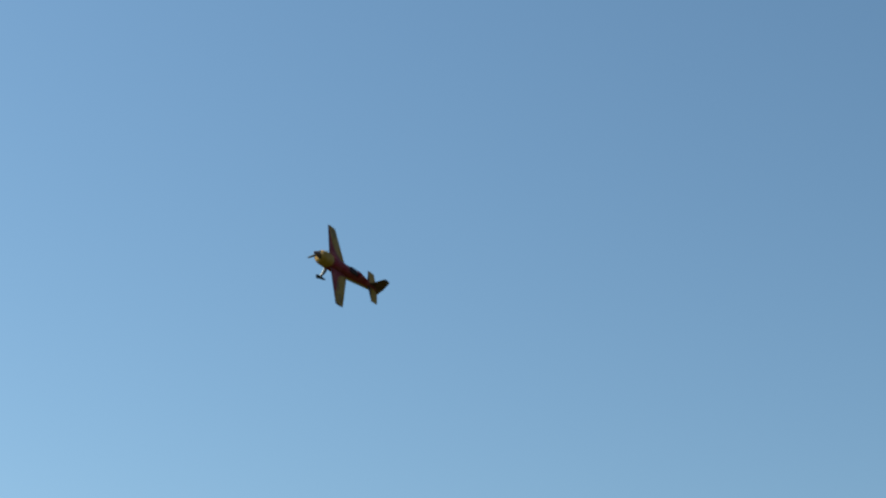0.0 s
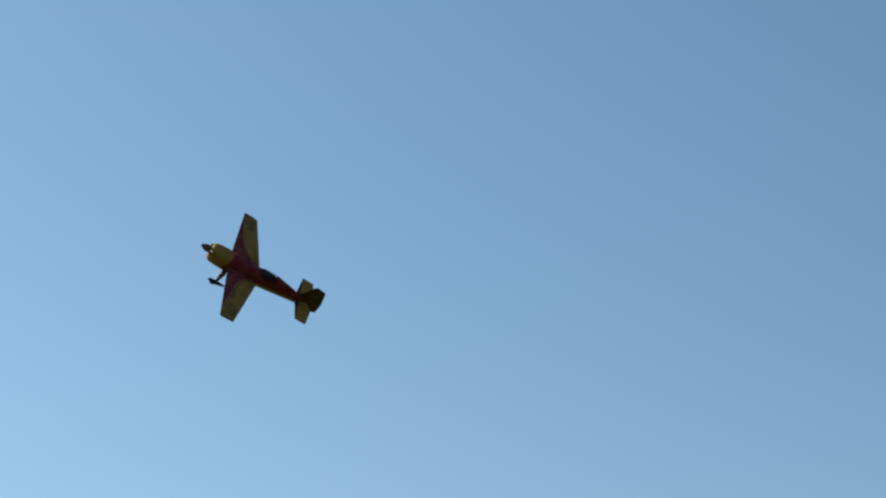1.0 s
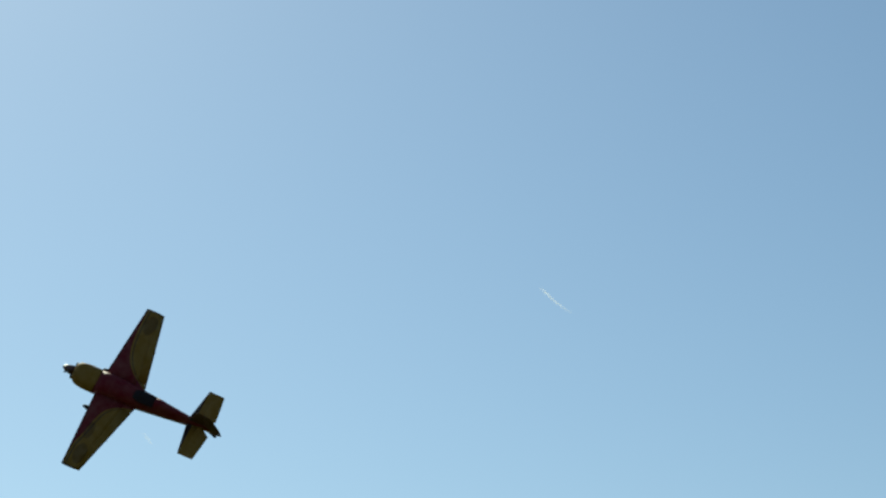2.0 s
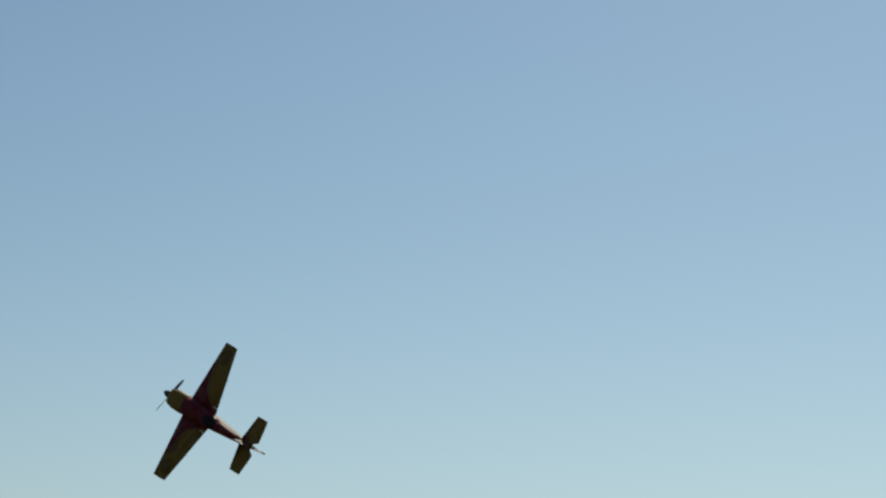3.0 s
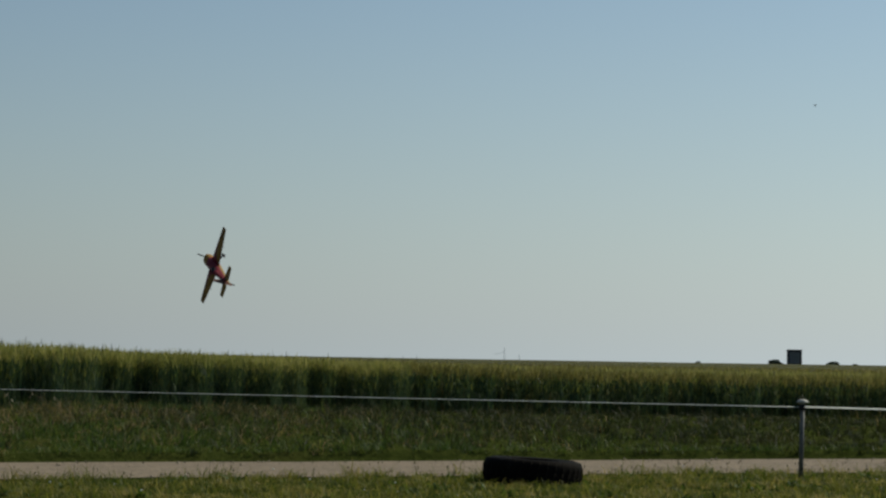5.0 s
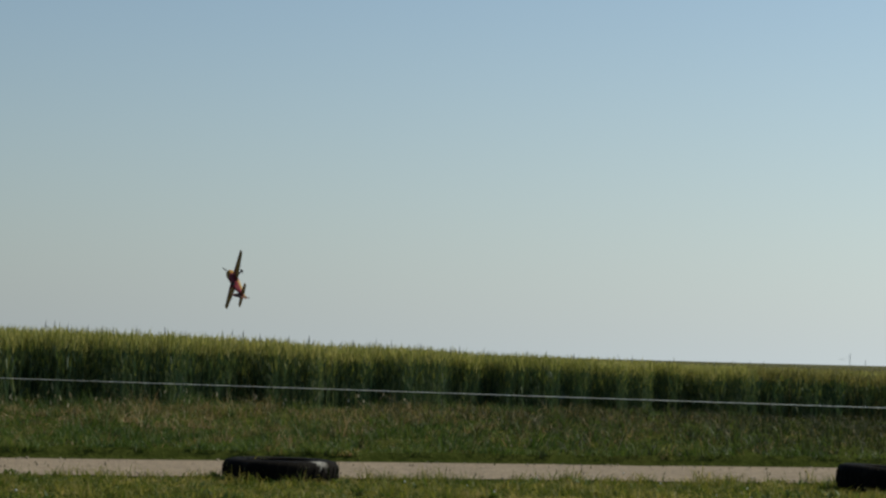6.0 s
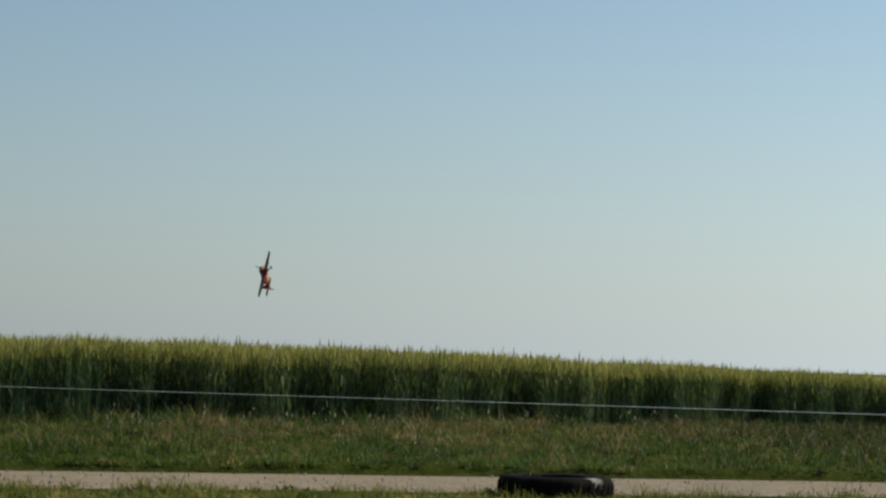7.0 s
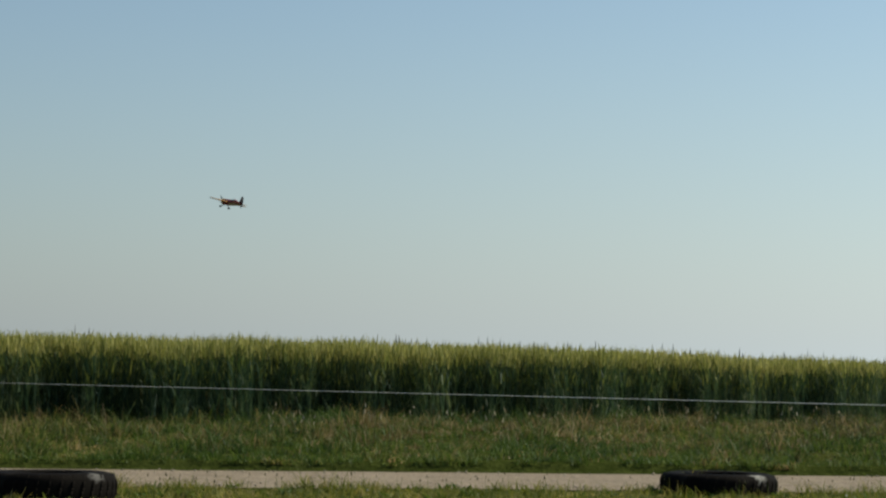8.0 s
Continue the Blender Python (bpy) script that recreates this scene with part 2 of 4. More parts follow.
def clear_canopy():
    """Thin clear plastic: mostly see-through, with a sharp gloss."""
    n = Nodes("clear_canopy", 0.15, 0.0, 0.5).colour((0.03, 0.03, 0.035))
    see = n.node("ShaderNodeBsdfTransparent")
    see.inputs["Color"].default_value = (0.86, 0.88, 0.90, 1)
    mx = n.t.nodes.new("ShaderNodeMixShader")
    mx.inputs[0].default_value = 0.86
    n.t.links.new(n.b.outputs[0], mx.inputs[1])
    n.t.links.new(see.outputs[0], mx.inputs[2])
    n.t.links.new(mx.outputs[0], n.t.nodes["Material Output"].inputs["Surface"])
    return n.m


MAT = {
    "ground": ground_material(),
    "road": road_material(),
    "rubber": tyre_material("worn_rubber"),
    # two tyres carry a painted sun glint on the right shoulder
    "scuffed": tyre_material("glint_rubber", (0.46, -0.48, 0.30), 0.14),
    "worn": tyre_material("glint_shoulder_rubber", (0.57, -0.50, 0.36), 0.13, (0.13, 0.12, 0.11)),
    "canopy": canopy_material(),
    "stem": foliage("crop_leaf", [(0.0, (0.023, 0.051, 0.029)), (0.5, (0.057, 0.097, 0.041)), (0.85, (0.138, 0.172, 0.060)), (1.0, (0.253, 0.259, 0.138))], 0.42),
    "ear": foliage("crop_ear", [(0.0, (0.165, 0.180, 0.037)), (0.5, (0.345, 0.330, 0.085)), (1.0, (0.60, 0.510, 0.185))], 0.46),
    "ripe": foliage("ripening_ear", [(0.0, (0.120, 0.116, 0.028)), (0.5, (0.235, 0.210, 0.056)), (1.0, (0.40, 0.325, 0.115))], 0.46),
    "flag": foliage("flag_leaf", [(0.0, (0.070, 0.112, 0.026)), (0.5, (0.170, 0.198, 0.042)), (1.0, (0.33, 0.315, 0.080))], 0.5),
    "seed": foliage("seed_head", [(0.0, (0.03, 0.035, 0.015)), (1.0, (0.08, 0.07, 0.03))], 0.2),
    "lawn": foliage("lawn_blade", [(0.0, (0.067, 0.092, 0.012)), (0.36, (0.160, 0.172, 0.024)), (0.66, (0.289, 0.244, 0.053)), (1.0, (0.483, 0.362, 0.142))], 0.5, patch=0.75, patch_scale=0.6, tuft=0.85, own=0.5),
    "dry": foliage("dry_grass", [(0.0, (0.09, 0.06, 0.03)), (0.6, (0.20, 0.14, 0.07)), (1.0, (0.36, 0.27, 0.15))], 0.3),
    "verge": foliage("verge_blade", [(0.0, (0.029, 0.058, 0.009)), (0.30, (0.069, 0.112, 0.017)), (0.50, (0.134, 0.166, 0.030)), (0.72, (0.246, 0.204, 0.060)), (0.95, (0.426, 0.286, 0.129))], 0.45, patch=1.0, patch_scale=0.4, tuft=0.75, own=0.45),
    "verge_low": foliage("verge_low_blade", [(0.0, (0.030, 0.060, 0.010)), (0.4, (0.069, 0.113, 0.018)), (0.75, (0.138, 0.170, 0.032)), (1.0, (0.230, 0.218, 0.057))], 0.45, patch=0.7, patch_scale=0.4, tuft=0.6, own=0.5),
    "verge_brown": foliage("verge_seeding_blade", [(0.0, (0.063, 0.067, 0.016)), (0.35, (0.138, 0.115, 0.039)), (0.65, (0.270, 0.190, 0.083)), (1.0, (0.506, 0.368, 0.196))], 0.45, patch=0.7, patch_scale=0.5, tuft=0.6, own=0.5),
    "verge_dark": foliage("verge_blade_dark", [(0.0, (0.015, 0.023, 0.005)), (0.34, (0.024, 0.033, 0.007)), (0.6, (0.036, 0.040, 0.011)), (0.95, (0.062, 0.052, 0.018))], 0.5, patch=1.0, patch_scale=0.3, tuft=0.3, own=0.2),
    "margin": foliage("margin_blade", [(0.0, (0.034, 0.070, 0.017)), (0.5, (0.079, 0.126, 0.029)), (0.85, (0.162, 0.198, 0.054)), (1.0, (0.312, 0.276, 0.120))], 0.45),
    "broad": foliage("broad_leaf", [(0.0, (0.045, 0.078, 0.011)), (0.6, (0.105, 0.145, 0.022)), (1.0, (0.21, 0.22, 0.045))], 0.45, patch=0.5),
    "pale": foliage("pale_seed_head", [(0.0, (0.22, 0.18, 0.10)), (1.0, (0.55, 0.48, 0.35))], 0.4),
    "stone": plain("limestone_chip", (0.27, 0.22, 0.165), 0.9, vary=0.35, scale=3.0),
    "tree": foliage("tree_leaf", [(0.0, (0.042, 0.058, 0.050)), (1.0, (0.12, 0.15, 0.11))], 0.5),
    "bark": plain("bark", (0.07, 0.055, 0.04), 0.9, scale=3),
    "wing": wing_paint(),
    "body": body_paint(),
    "tail": tail_paint("tailplane_film", YELLOW),
    "fin": tail_paint("fin_film", (0.10, 0.030, 0.016)),
    "glass": clear_canopy(),
    "cockpit": plain("cockpit_lining", (0.036, 0.014, 0.016), 0.8),
    "carbon": plain("carbon", (0.014, 0.014, 0.016), 0.8),
    "spinner": plain("spinner_paint", (0.14, 0.058, 0.052), 0.35),
    "leg": plain("gear_alloy", (0.16, 0.16, 0.17), 0.5, 0.4),
    "cap": plain("aged_plastic", (0.50, 0.46, 0.40), 0.6),
    "zinc": plain("galvanised_steel", (0.17, 0.155, 0.14), 0.7, 0.2, 0.25, 20),
    "shed": plain("weathered_boards", (0.05, 0.052, 0.056), 0.85, scale=0.8),
    "panel": plain("grey_boards", (0.17, 0.175, 0.18), 0.85, scale=1.5),
    "vapour": Nodes("vapour", 1.0).colour((0.9, 0.9, 0.9)).thin((0.9, 0.9, 0.9, 1), 0.75).m,
    "mast": plain("hazy_steel", (0.75, 0.78, 0.78), 0.8),
    "plumage": plain("plumage", (0.25, 0.26, 0.27), 0.8),
    "petal": plain("clover_white", (0.65, 0.64, 0.58), 0.8),
    "tape": Nodes("fence_tape", 0.5).colour((0.86, 0.86, 0.84)).thin((0.86, 0.86, 0.84, 1), 0.7).m,
    "rope": Nodes("rope_fibre", 0.6).colour((0.84, 0.84, 0.82)).thin((0.84, 0.84, 0.82, 1), 0.35).m,
}


# ---- mesh helpers ----
def part(name, bm, material, parent=None, label="", smooth=True):
    me = bpy.data.meshes.new(name)
    bm.normal_update()
    bm.to_mesh(me)
    bm.free()
    if smooth:
        me.polygons.foreach_set("use_smooth", [True] * len(me.polygons))
    me.materials.append(MAT[material])
    ob = new(name, me)
    ob.parent = parent
    if label:
        tagged(ob, label)
    return ob


def sheet(name, verts, faces, materials, index=None, parent=None, smooth=False):
    """A mesh object from arrays: faces all of one size."""
    verts, faces = np.asarray(verts, np.float32), np.asarray(faces, np.int32)
    me = bpy.data.meshes.new(name)
    k = faces.shape[1]
    me.vertices.add(len(verts))
    me.vertices.foreach_set("co", verts.ravel())
    me.loops.add(faces.size)
    me.loops.foreach_set("vertex_index", faces.ravel())
    me.polygons.add(len(faces))
    me.polygons.foreach_set("loop_start", np.arange(0, faces.size, k, dtype=np.int32))
    for m in materials:
        me.materials.append(MAT[m])
    if index is not None:
        me.polygons.foreach_set("material_index", np.asarray(index, np.int32))
    if smooth:
        me.polygons.foreach_set("use_smooth", np.ones(len(faces), bool))
    me.update(calc_edges=True)
    me.validate()
    ob = new(name, me)
    ob.parent = parent
    return ob


def loft(bm, rings, cap=True):
    """Skins a row of closed rings of equal length."""
    rows = [[bm.verts.new(p) for p in ring] for ring in rings]
    n = len(rows[0])
    for a, b in zip(rows, rows[1:]):
        for i in range(n):
            bm.faces.new((a[i], a[(i + 1) % n], b[(i + 1) % n], b[i]))
    if cap:
        bm.faces.new(rows[0][::-1])
        bm.faces.new(rows[-1])
    bmesh.ops.recalc_face_normals(bm, faces=bm.faces)
    return bm


def tube(bm, path, radius, sides=8):
    """A round rod along a path; radius is one number or one for each point."""
    rings = []
    path = [Vector(p) for p in path]
    for i, p in enumerate(path):
        way = (path[min(i + 1, len(path) - 1)] - path[max(i - 1, 0)]).normalized()
        side = way.cross(Vector((0.31, 0.2, 0.93))).normalized()
        up = way.cross(side)
        r = radius[i] if isinstance(radius, (list, tuple)) else radius
        rings.append([p + r * (math.cos(a) * side + math.sin(a) * up) for a in (2 * math.pi * k / sides for k in range(sides))])
    return loft(bm, rings)


def lathe(bm, profile, centre=(0, 0, 0), axis="z", sides=32, closed=False):
    """Turns a profile of (radius, height) round an axis."""
    rings = []
    for r, h in profile:
        ring = []
        for k in range(sides):
            a = 2 * math.pi * k / sides
            p = Vector((r * math.cos(a), r * math.sin(a), h))
            if axis == "x":
                p = Vector((h, r * math.cos(a), r * math.sin(a)))
            if axis == "y":
                p = Vector((r * math.cos(a), h, r * math.sin(a)))
            ring.append(p + Vector(centre))
        rings.append(ring)
    if closed:
        rings.append(rings[0])
        loft(bm, rings, False)
        bmesh.ops.remove_doubles(bm, verts=bm.verts, dist=1e-5)
        bmesh.ops.recalc_face_normals(bm, faces=bm.faces)
        return bm
    return loft(bm, rings)


# ---- the lie of the land: s runs along the track, n away across it ----
ALONG, ACROSS = np.array([0.9465, 0.3226]), np.array([-0.3226, 0.9465])
EDGE_S = [-60, -14, -5, 5, 15, 24, 38, 60, 400]
EDGE_N = [36, 36.5, 38.0, 43.0, 52.5, 59.0, 64.0, 66.0, 66.0]
BASE_Z = [0.45, 0.45, 0.45, 0.40, 0.17, -0.03, -0.27, -0.35, -0.35]
BANK = 0.15
ROAD_NEAR, ROAD_FAR = 28.8, 33.0


def smooth_curve(s, xs, ys):
    return sum(np.interp(s + k, xs, ys) for k in (-4, -2, 0, 2, 4)) / 5


def edge_n(s):
    return smooth_curve(s, EDGE_S, EDGE_N)


def dip(s):
    """The ground lies lower, and the crop stands taller, towards one end of the edge."""
    return smooth_curve(s, [-14, -4, 5, 16], [0.16, 0.14, 0.08, 0.0])


def land(s, n):
    """Height of the ground."""
    s, n = np.asarray(s, float), np.asarray(n, float)
    e, b = edge_n(s), smooth_curve(s, EDGE_S, BASE_Z)
    rise = np.clip((n - ROAD_FAR - 0.3) / np.maximum(e - ROAD_FAR - 0.3, 1), 0, 1)
    z = (b - dip(s)) * rise * rise * (3 - 2 * rise) + BANK * np.clip((n - ROAD_FAR - 0.05) / 0.12, 0, 1)
    far = np.clip(n - e, 0, 260)
    z = z + np.where(n > e, (0.20 - b) * far / 260, 0) * (b < 0.35) - 0.0006 * np.clip(n - e - 260, 0, None)
    return z + 0.025 * np.sin(s * 0.9 + n * 0.4) * np.cos(n * 0.7 - s * 0.3) * (n > ROAD_FAR)


def to_xy(s, n):
    s, n = np.asarray(s, float), np.asarray(n, float)
    return s * ALONG[0] + n * ACROSS[0], s * ALONG[1] + n * ACROSS[1]


def spot(s, n, dz=0.0):
    x, y = to_xy(s, n)
    return float(x), float(y), float(land(s, n)) + dz


def graded(*spans):
    """Grid lines: spans of (start, end, step)."""
    out = []
    for a, b, d in spans:
        out += list(np.arange(a, b, d))
    return np.array(out + [spans[-1][1]])


def grid_mesh(name, S, N, height, materials, smooth=True):
    ss, nn = np.meshgrid(S, N, indexing="ij")
    x, y = to_xy(ss, nn)
    v = np.stack([x, y, height(ss, nn)], -1).reshape(-1, 3)
    i = np.arange(len(S) * len(N)).reshape(len(S), len(N))
    f = np.stack([i[:-1, :-1], i[1:, :-1], i[1:, 1:], i[:-1, 1:]], -1).reshape(-1, 4)
    return sheet(name, v, f, materials, smooth=smooth)


def build_land():
    S = graded((-4000, -400, 400), (-400, -40, 30), (-40, 110, 1.5), (110, 400, 20), (400, 4000, 400))
    N = graded((-4000, -400, 400), (-400, 0, 40), (0, 28, 4), (28, 32.5, 0.75), (32.5, 34.0, 0.1), (34.0, 75, 0.75), (75, 150, 5), (150, 400, 25), (400, 4000, 400))
    ground = grid_mesh("ground", S, N, land, ["ground"])
    tagged(ground, "flat grassy airfield rising gently to a crop field", "ground", kind="structure")
    Sr = graded((-400, -40, 20), (-40, 90, 0.5), (90, 400, 20))
    rows = np.linspace(0, 1, 9)
    rng = np.random.default_rng(5)
    wob_a = np.convolve(rng.normal(0, 0.22, len(Sr) + 4), np.ones(5) / 5, "valid")
    wob_b = np.convolve(rng.normal(0, 0.22, len(Sr) + 4), np.ones(5) / 5, "valid")
    ss = np.repeat(Sr[:, None], 9, 1)
    nn = (ROAD_NEAR + wob_a)[:, None] * (1 - rows) + (ROAD_FAR + wob_b)[:, None] * rows
    x, y = to_xy(ss, nn)
    zz = 0.012 + 0.03 * np.sin(rows * math.pi)[None, :] + 0 * ss
    v = np.stack([x, y, zz], -1).reshape(-1, 3)
    i = np.arange(ss.size).reshape(ss.shape)
    f = np.stack([i[:-1, :-1], i[1:, :-1], i[1:, 1:], i[:-1, 1:]], -1).reshape(-1, 4)
    tagged(sheet("road", v, f, ["road"], smooth=True), "pale packed gravel farm track beside the field", "track", kind="structure")


def blades(name, roots, height, width, lean, rng, materials, segments=2, droop=0.35):
    """Tapered grass blades, each one bent strip of quads."""
    k = len(roots)
    turn, away = rng.uniform(0, 2 * math.pi, k), rng.uniform(0, 2 * math.pi, k)
    side = np.stack([np.cos(turn), np.sin(turn), np.zeros(k)], 1) * (width / 2)[:, None]
    tip = np.stack([np.cos(away), np.sin(away), np.zeros(k)], 1) * (height * lean)[:, None]
    levels = []
    for j in range(segments + 1):
        f = j / segments
        c = roots + tip * (f ** 2) + np.array([0, 0, 1.0]) * (height * (f - droop * lean * f * f))[:, None]
        w = 1 - 0.88 * f ** 1.5
        levels += [c - side * w, c + side * w]
    v = np.stack(levels, 1).reshape(-1, 3)
    m = 2 * (segments + 1)
    base = (np.arange(k) * m)[:, None, None]
    q = np.array([[2 * j, 2 * j + 1, 2 * j + 3, 2 * j + 2] for j in range(segments)])
    f = (base + q[None]).reshape(-1, 4)
    return v, f


def scatter(rng, count, s0, s1, near, far):
    count = int(count)
    s = rng.uniform(s0, s1, count)
    lo, hi = (g(s) if callable(g) else np.full(count, float(g)) for g in (near, far))
    n = lo + (hi - lo) * rng.uniform(0, 1, count)
    x, y = to_xy(s, n)
    return s, n, np.stack([x, y, land(s, n)], 1)


# ---- grass ----
def patchy(rng, s, n, size, seed):
    """A soft 0..1 pattern over the land."""
    g = np.random.default_rng(seed)
    out = 0
    for _ in range(6):
        a, ph = g.uniform(0, 2 * math.pi), g.uniform(0, 6.3)
        k = g.uniform(0.6, 1.8) / size
        out = out + np.sin((s * math.cos(a) + n * math.sin(a)) * k * 6.3 + ph)
    return np.clip(0.5 + out / 7, 0, 1)


def build_lawn():
    rng = np.random.default_rng(11)
    tufts, each = 13000, 11
    s, n, _ = scatter(rng, tufts, -14, 22, 20.5, ROAD_NEAR + 0.1)
    tall = rng.uniform(0.5, 1.5, tufts) * (0.35 + 0.8 * patchy(rng, s, n, 3.0, 3)) * (0.3 + 1.5 * patchy(rng, s, n, 0.7, 5))
    s, n, tall = (np.repeat(q, each) for q in (s, n, tall))
    s, n = s + rng.normal(0, 0.06, len(s)), np.minimum(n + rng.normal(0, 0.06, len(s)), ROAD_NEAR + 0.25)
    x, y = to_xy(s, n)
    p = np.stack([x, y, land(s, n) - 0.005], 1)
    near_road = np.clip((n - ROAD_NEAR + 1.2) / 1.2, 0, 1)
    h = rng.uniform(0.04, 0.13, len(s)) * tall * (1 + 0.9 * near_road * patchy(rng, s, n, 1.2, 4))
    v, f = blades("lawn", p, h, rng.uniform(0.007, 0.018, len(s)), rng.uniform(0.25, 1.2, len(s)), rng, None)
    tagged(sheet("lawn_grass", v, f, ["lawn"]), "short green mown grass with drier patches", "grass", kind="stuff")
    # thin stalks with small dark heads along the track
    s, n, p = scatter(rng, 420, -14, 22, 27.2, ROAD_NEAR + 0.1)
    h = rng.uniform(0.10, 0.25, len(s))
    v, f = blades("stalk", p, h, np.full(len(s), 0.008), rng.uniform(0.05, 0.3, len(s)), rng, None)
    head = p + np.array([0, 0, 1]) * (h * 0.93)[:, None] + rng.normal(0, 0.01, p.shape)
    v2, f2 = blades("head", head, rng.uniform(0.025, 0.05, len(s)), np.full(len(s), 0.018), np.full(len(s), 0.05), rng, None, 2)
    tagged(sheet("plantain_stalks", np.vstack([v, v2]), np.vstack([f, f2 + len(v)]), ["verge", "seed"],
                 [0] * len(f) + [1] * len(f2)), "thin stalks with dark seed heads beside the track", "weeds", kind="stuff")


def build_flowers():
    rng = np.random.default_rng(31)
    s, n, p = scatter(rng, 40, -14, 22, 20, ROAD_NEAR - 0.3)
    bm = bmesh.new()
    for q in p:
        r = rng.uniform(0.008, 0.014)
        bmesh.ops.create_icosphere(bm, subdivisions=1, radius=r, matrix=Matrix.Translation(Vector(q) + Vector((0, 0, rng.uniform(0.09, 0.16)))))
    tagged(part("clover_flowers", bm, "petal"), "scattered small white clover heads in the lawn", "flowers", kind="stuff")


def build_verge():
    rng = np.random.default_rng(12)
    parts_v, parts_f, kinds, off = [], [], [], 0
    near, far = (lambda s: ROAD_FAR + 0.05 + 0 * s), (lambda s: edge_n(s) + 0.35 + 0.3 * np.sin(s * 1.3 + 1) + 0.3 * np.sin(s * 3.7))
    for tufts, each, s0, s1, wide in ((8200, 12, -14, 26, 1.0), (6500, 9, 26, 98, 1.6)):
        s, n, _ = scatter(rng, tufts, s0, s1, near, far)
        tall = (0.25 + 1.0 * patchy(rng, s, n, 2.5, 8)) * (0.3 + 1.5 * patchy(rng, s, n, 0.8, 9)) * rng.uniform(0.6, 1.7, tufts)
        s, n, tall = (np.repeat(q, each) for q in (s, n, tall))
        count = len(s)
        s, n = s + rng.normal(0, 0.07, count), np.maximum(n + rng.normal(0, 0.07, count), ROAD_FAR + 0.14)
        x, y = to_xy(s, n)
        p = np.stack([x, y, land(s, n) - 0.01], 1)
        t = np.clip((n - ROAD_FAR) / np.maximum(edge_n(s) - ROAD_FAR, 1), 0, 1)
        h = rng.uniform(0.07, 0.22, count) * tall * (0.85 + 0.3 * np.minimum(1, t * 4) + (0.3 * np.clip((5 - s) / 8, 0, 1) + 0.8 * np.clip(patchy(rng, s, n, 1.6, 14) - 0.5, 0, 1) - 0.1) * np.clip(t * 5 - 4, 0, 1))
        v, f = blades("verge", p, h, rng.uniform(0.009, 0.024, count) * wide, rng.uniform(0.25, 1.3, count), rng, None)
        parts_v.append(v), parts_f.append(f + off)
        # picks the darkest blades, whose share grows with s
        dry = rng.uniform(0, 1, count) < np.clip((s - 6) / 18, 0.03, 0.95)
        # seeding brown grass towards the crop, lush green along the track
        lean_up = t + 1.3 * (patchy(rng, s, n, 1.3, 19) - 0.5) + rng.normal(0, 0.16, count)
        kind = np.where(lean_up > 0.60, 3, np.where(lean_up < np.where(s < 1, 0.15, 0.34), 2, 0))
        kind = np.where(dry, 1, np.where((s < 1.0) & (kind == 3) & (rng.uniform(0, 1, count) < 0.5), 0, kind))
        kinds.append(np.repeat(kind, len(f) // count))
        off += len(v)
    tagged(sheet("verge_grass", np.vstack(parts_v), np.vstack(parts_f), ["verge", "verge_dark", "verge_low", "verge_brown"], np.concatenate(kinds)),
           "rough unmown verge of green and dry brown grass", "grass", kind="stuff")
    # the fringe breaks off in places and leaves the bank of dark soil bare
    s, n, p = scatter(rng, 8000, -14, 45, ROAD_FAR + 0.12, ROAD_FAR + 0.5)
    keep = patchy(rng, s, n, 1.1, 17) > 0.42
    s, n, p = s[keep], n[keep], p[keep]
    v, f = blades("fringe", p, rng.uniform(0.05, 0.20, len(s)), rng.uniform(0.008, 0.02, len(s)), rng.uniform(0.4, 1.4, len(s)), rng, None)
    s, n, p = scatter(rng, 260, -14, 40, ROAD_FAR + 0.5, lambda q: edge_n(q) + 0.4)
    v2, f2 = blades("bent", p, rng.uniform(0.25, 0.6, len(s)), rng.uniform(0.006, 0.012, len(s)), rng.uniform(0.15, 0.8, len(s)), rng, None)
    tagged(sheet("dry_grass", np.vstack([v, v2]), np.vstack([f, f2 + len(v)]), ["verge_low", "dry"], [0] * len(f) + [1] * len(f2)), "dry straw-coloured grass fringing the track and verge", "grass", kind="stuff")


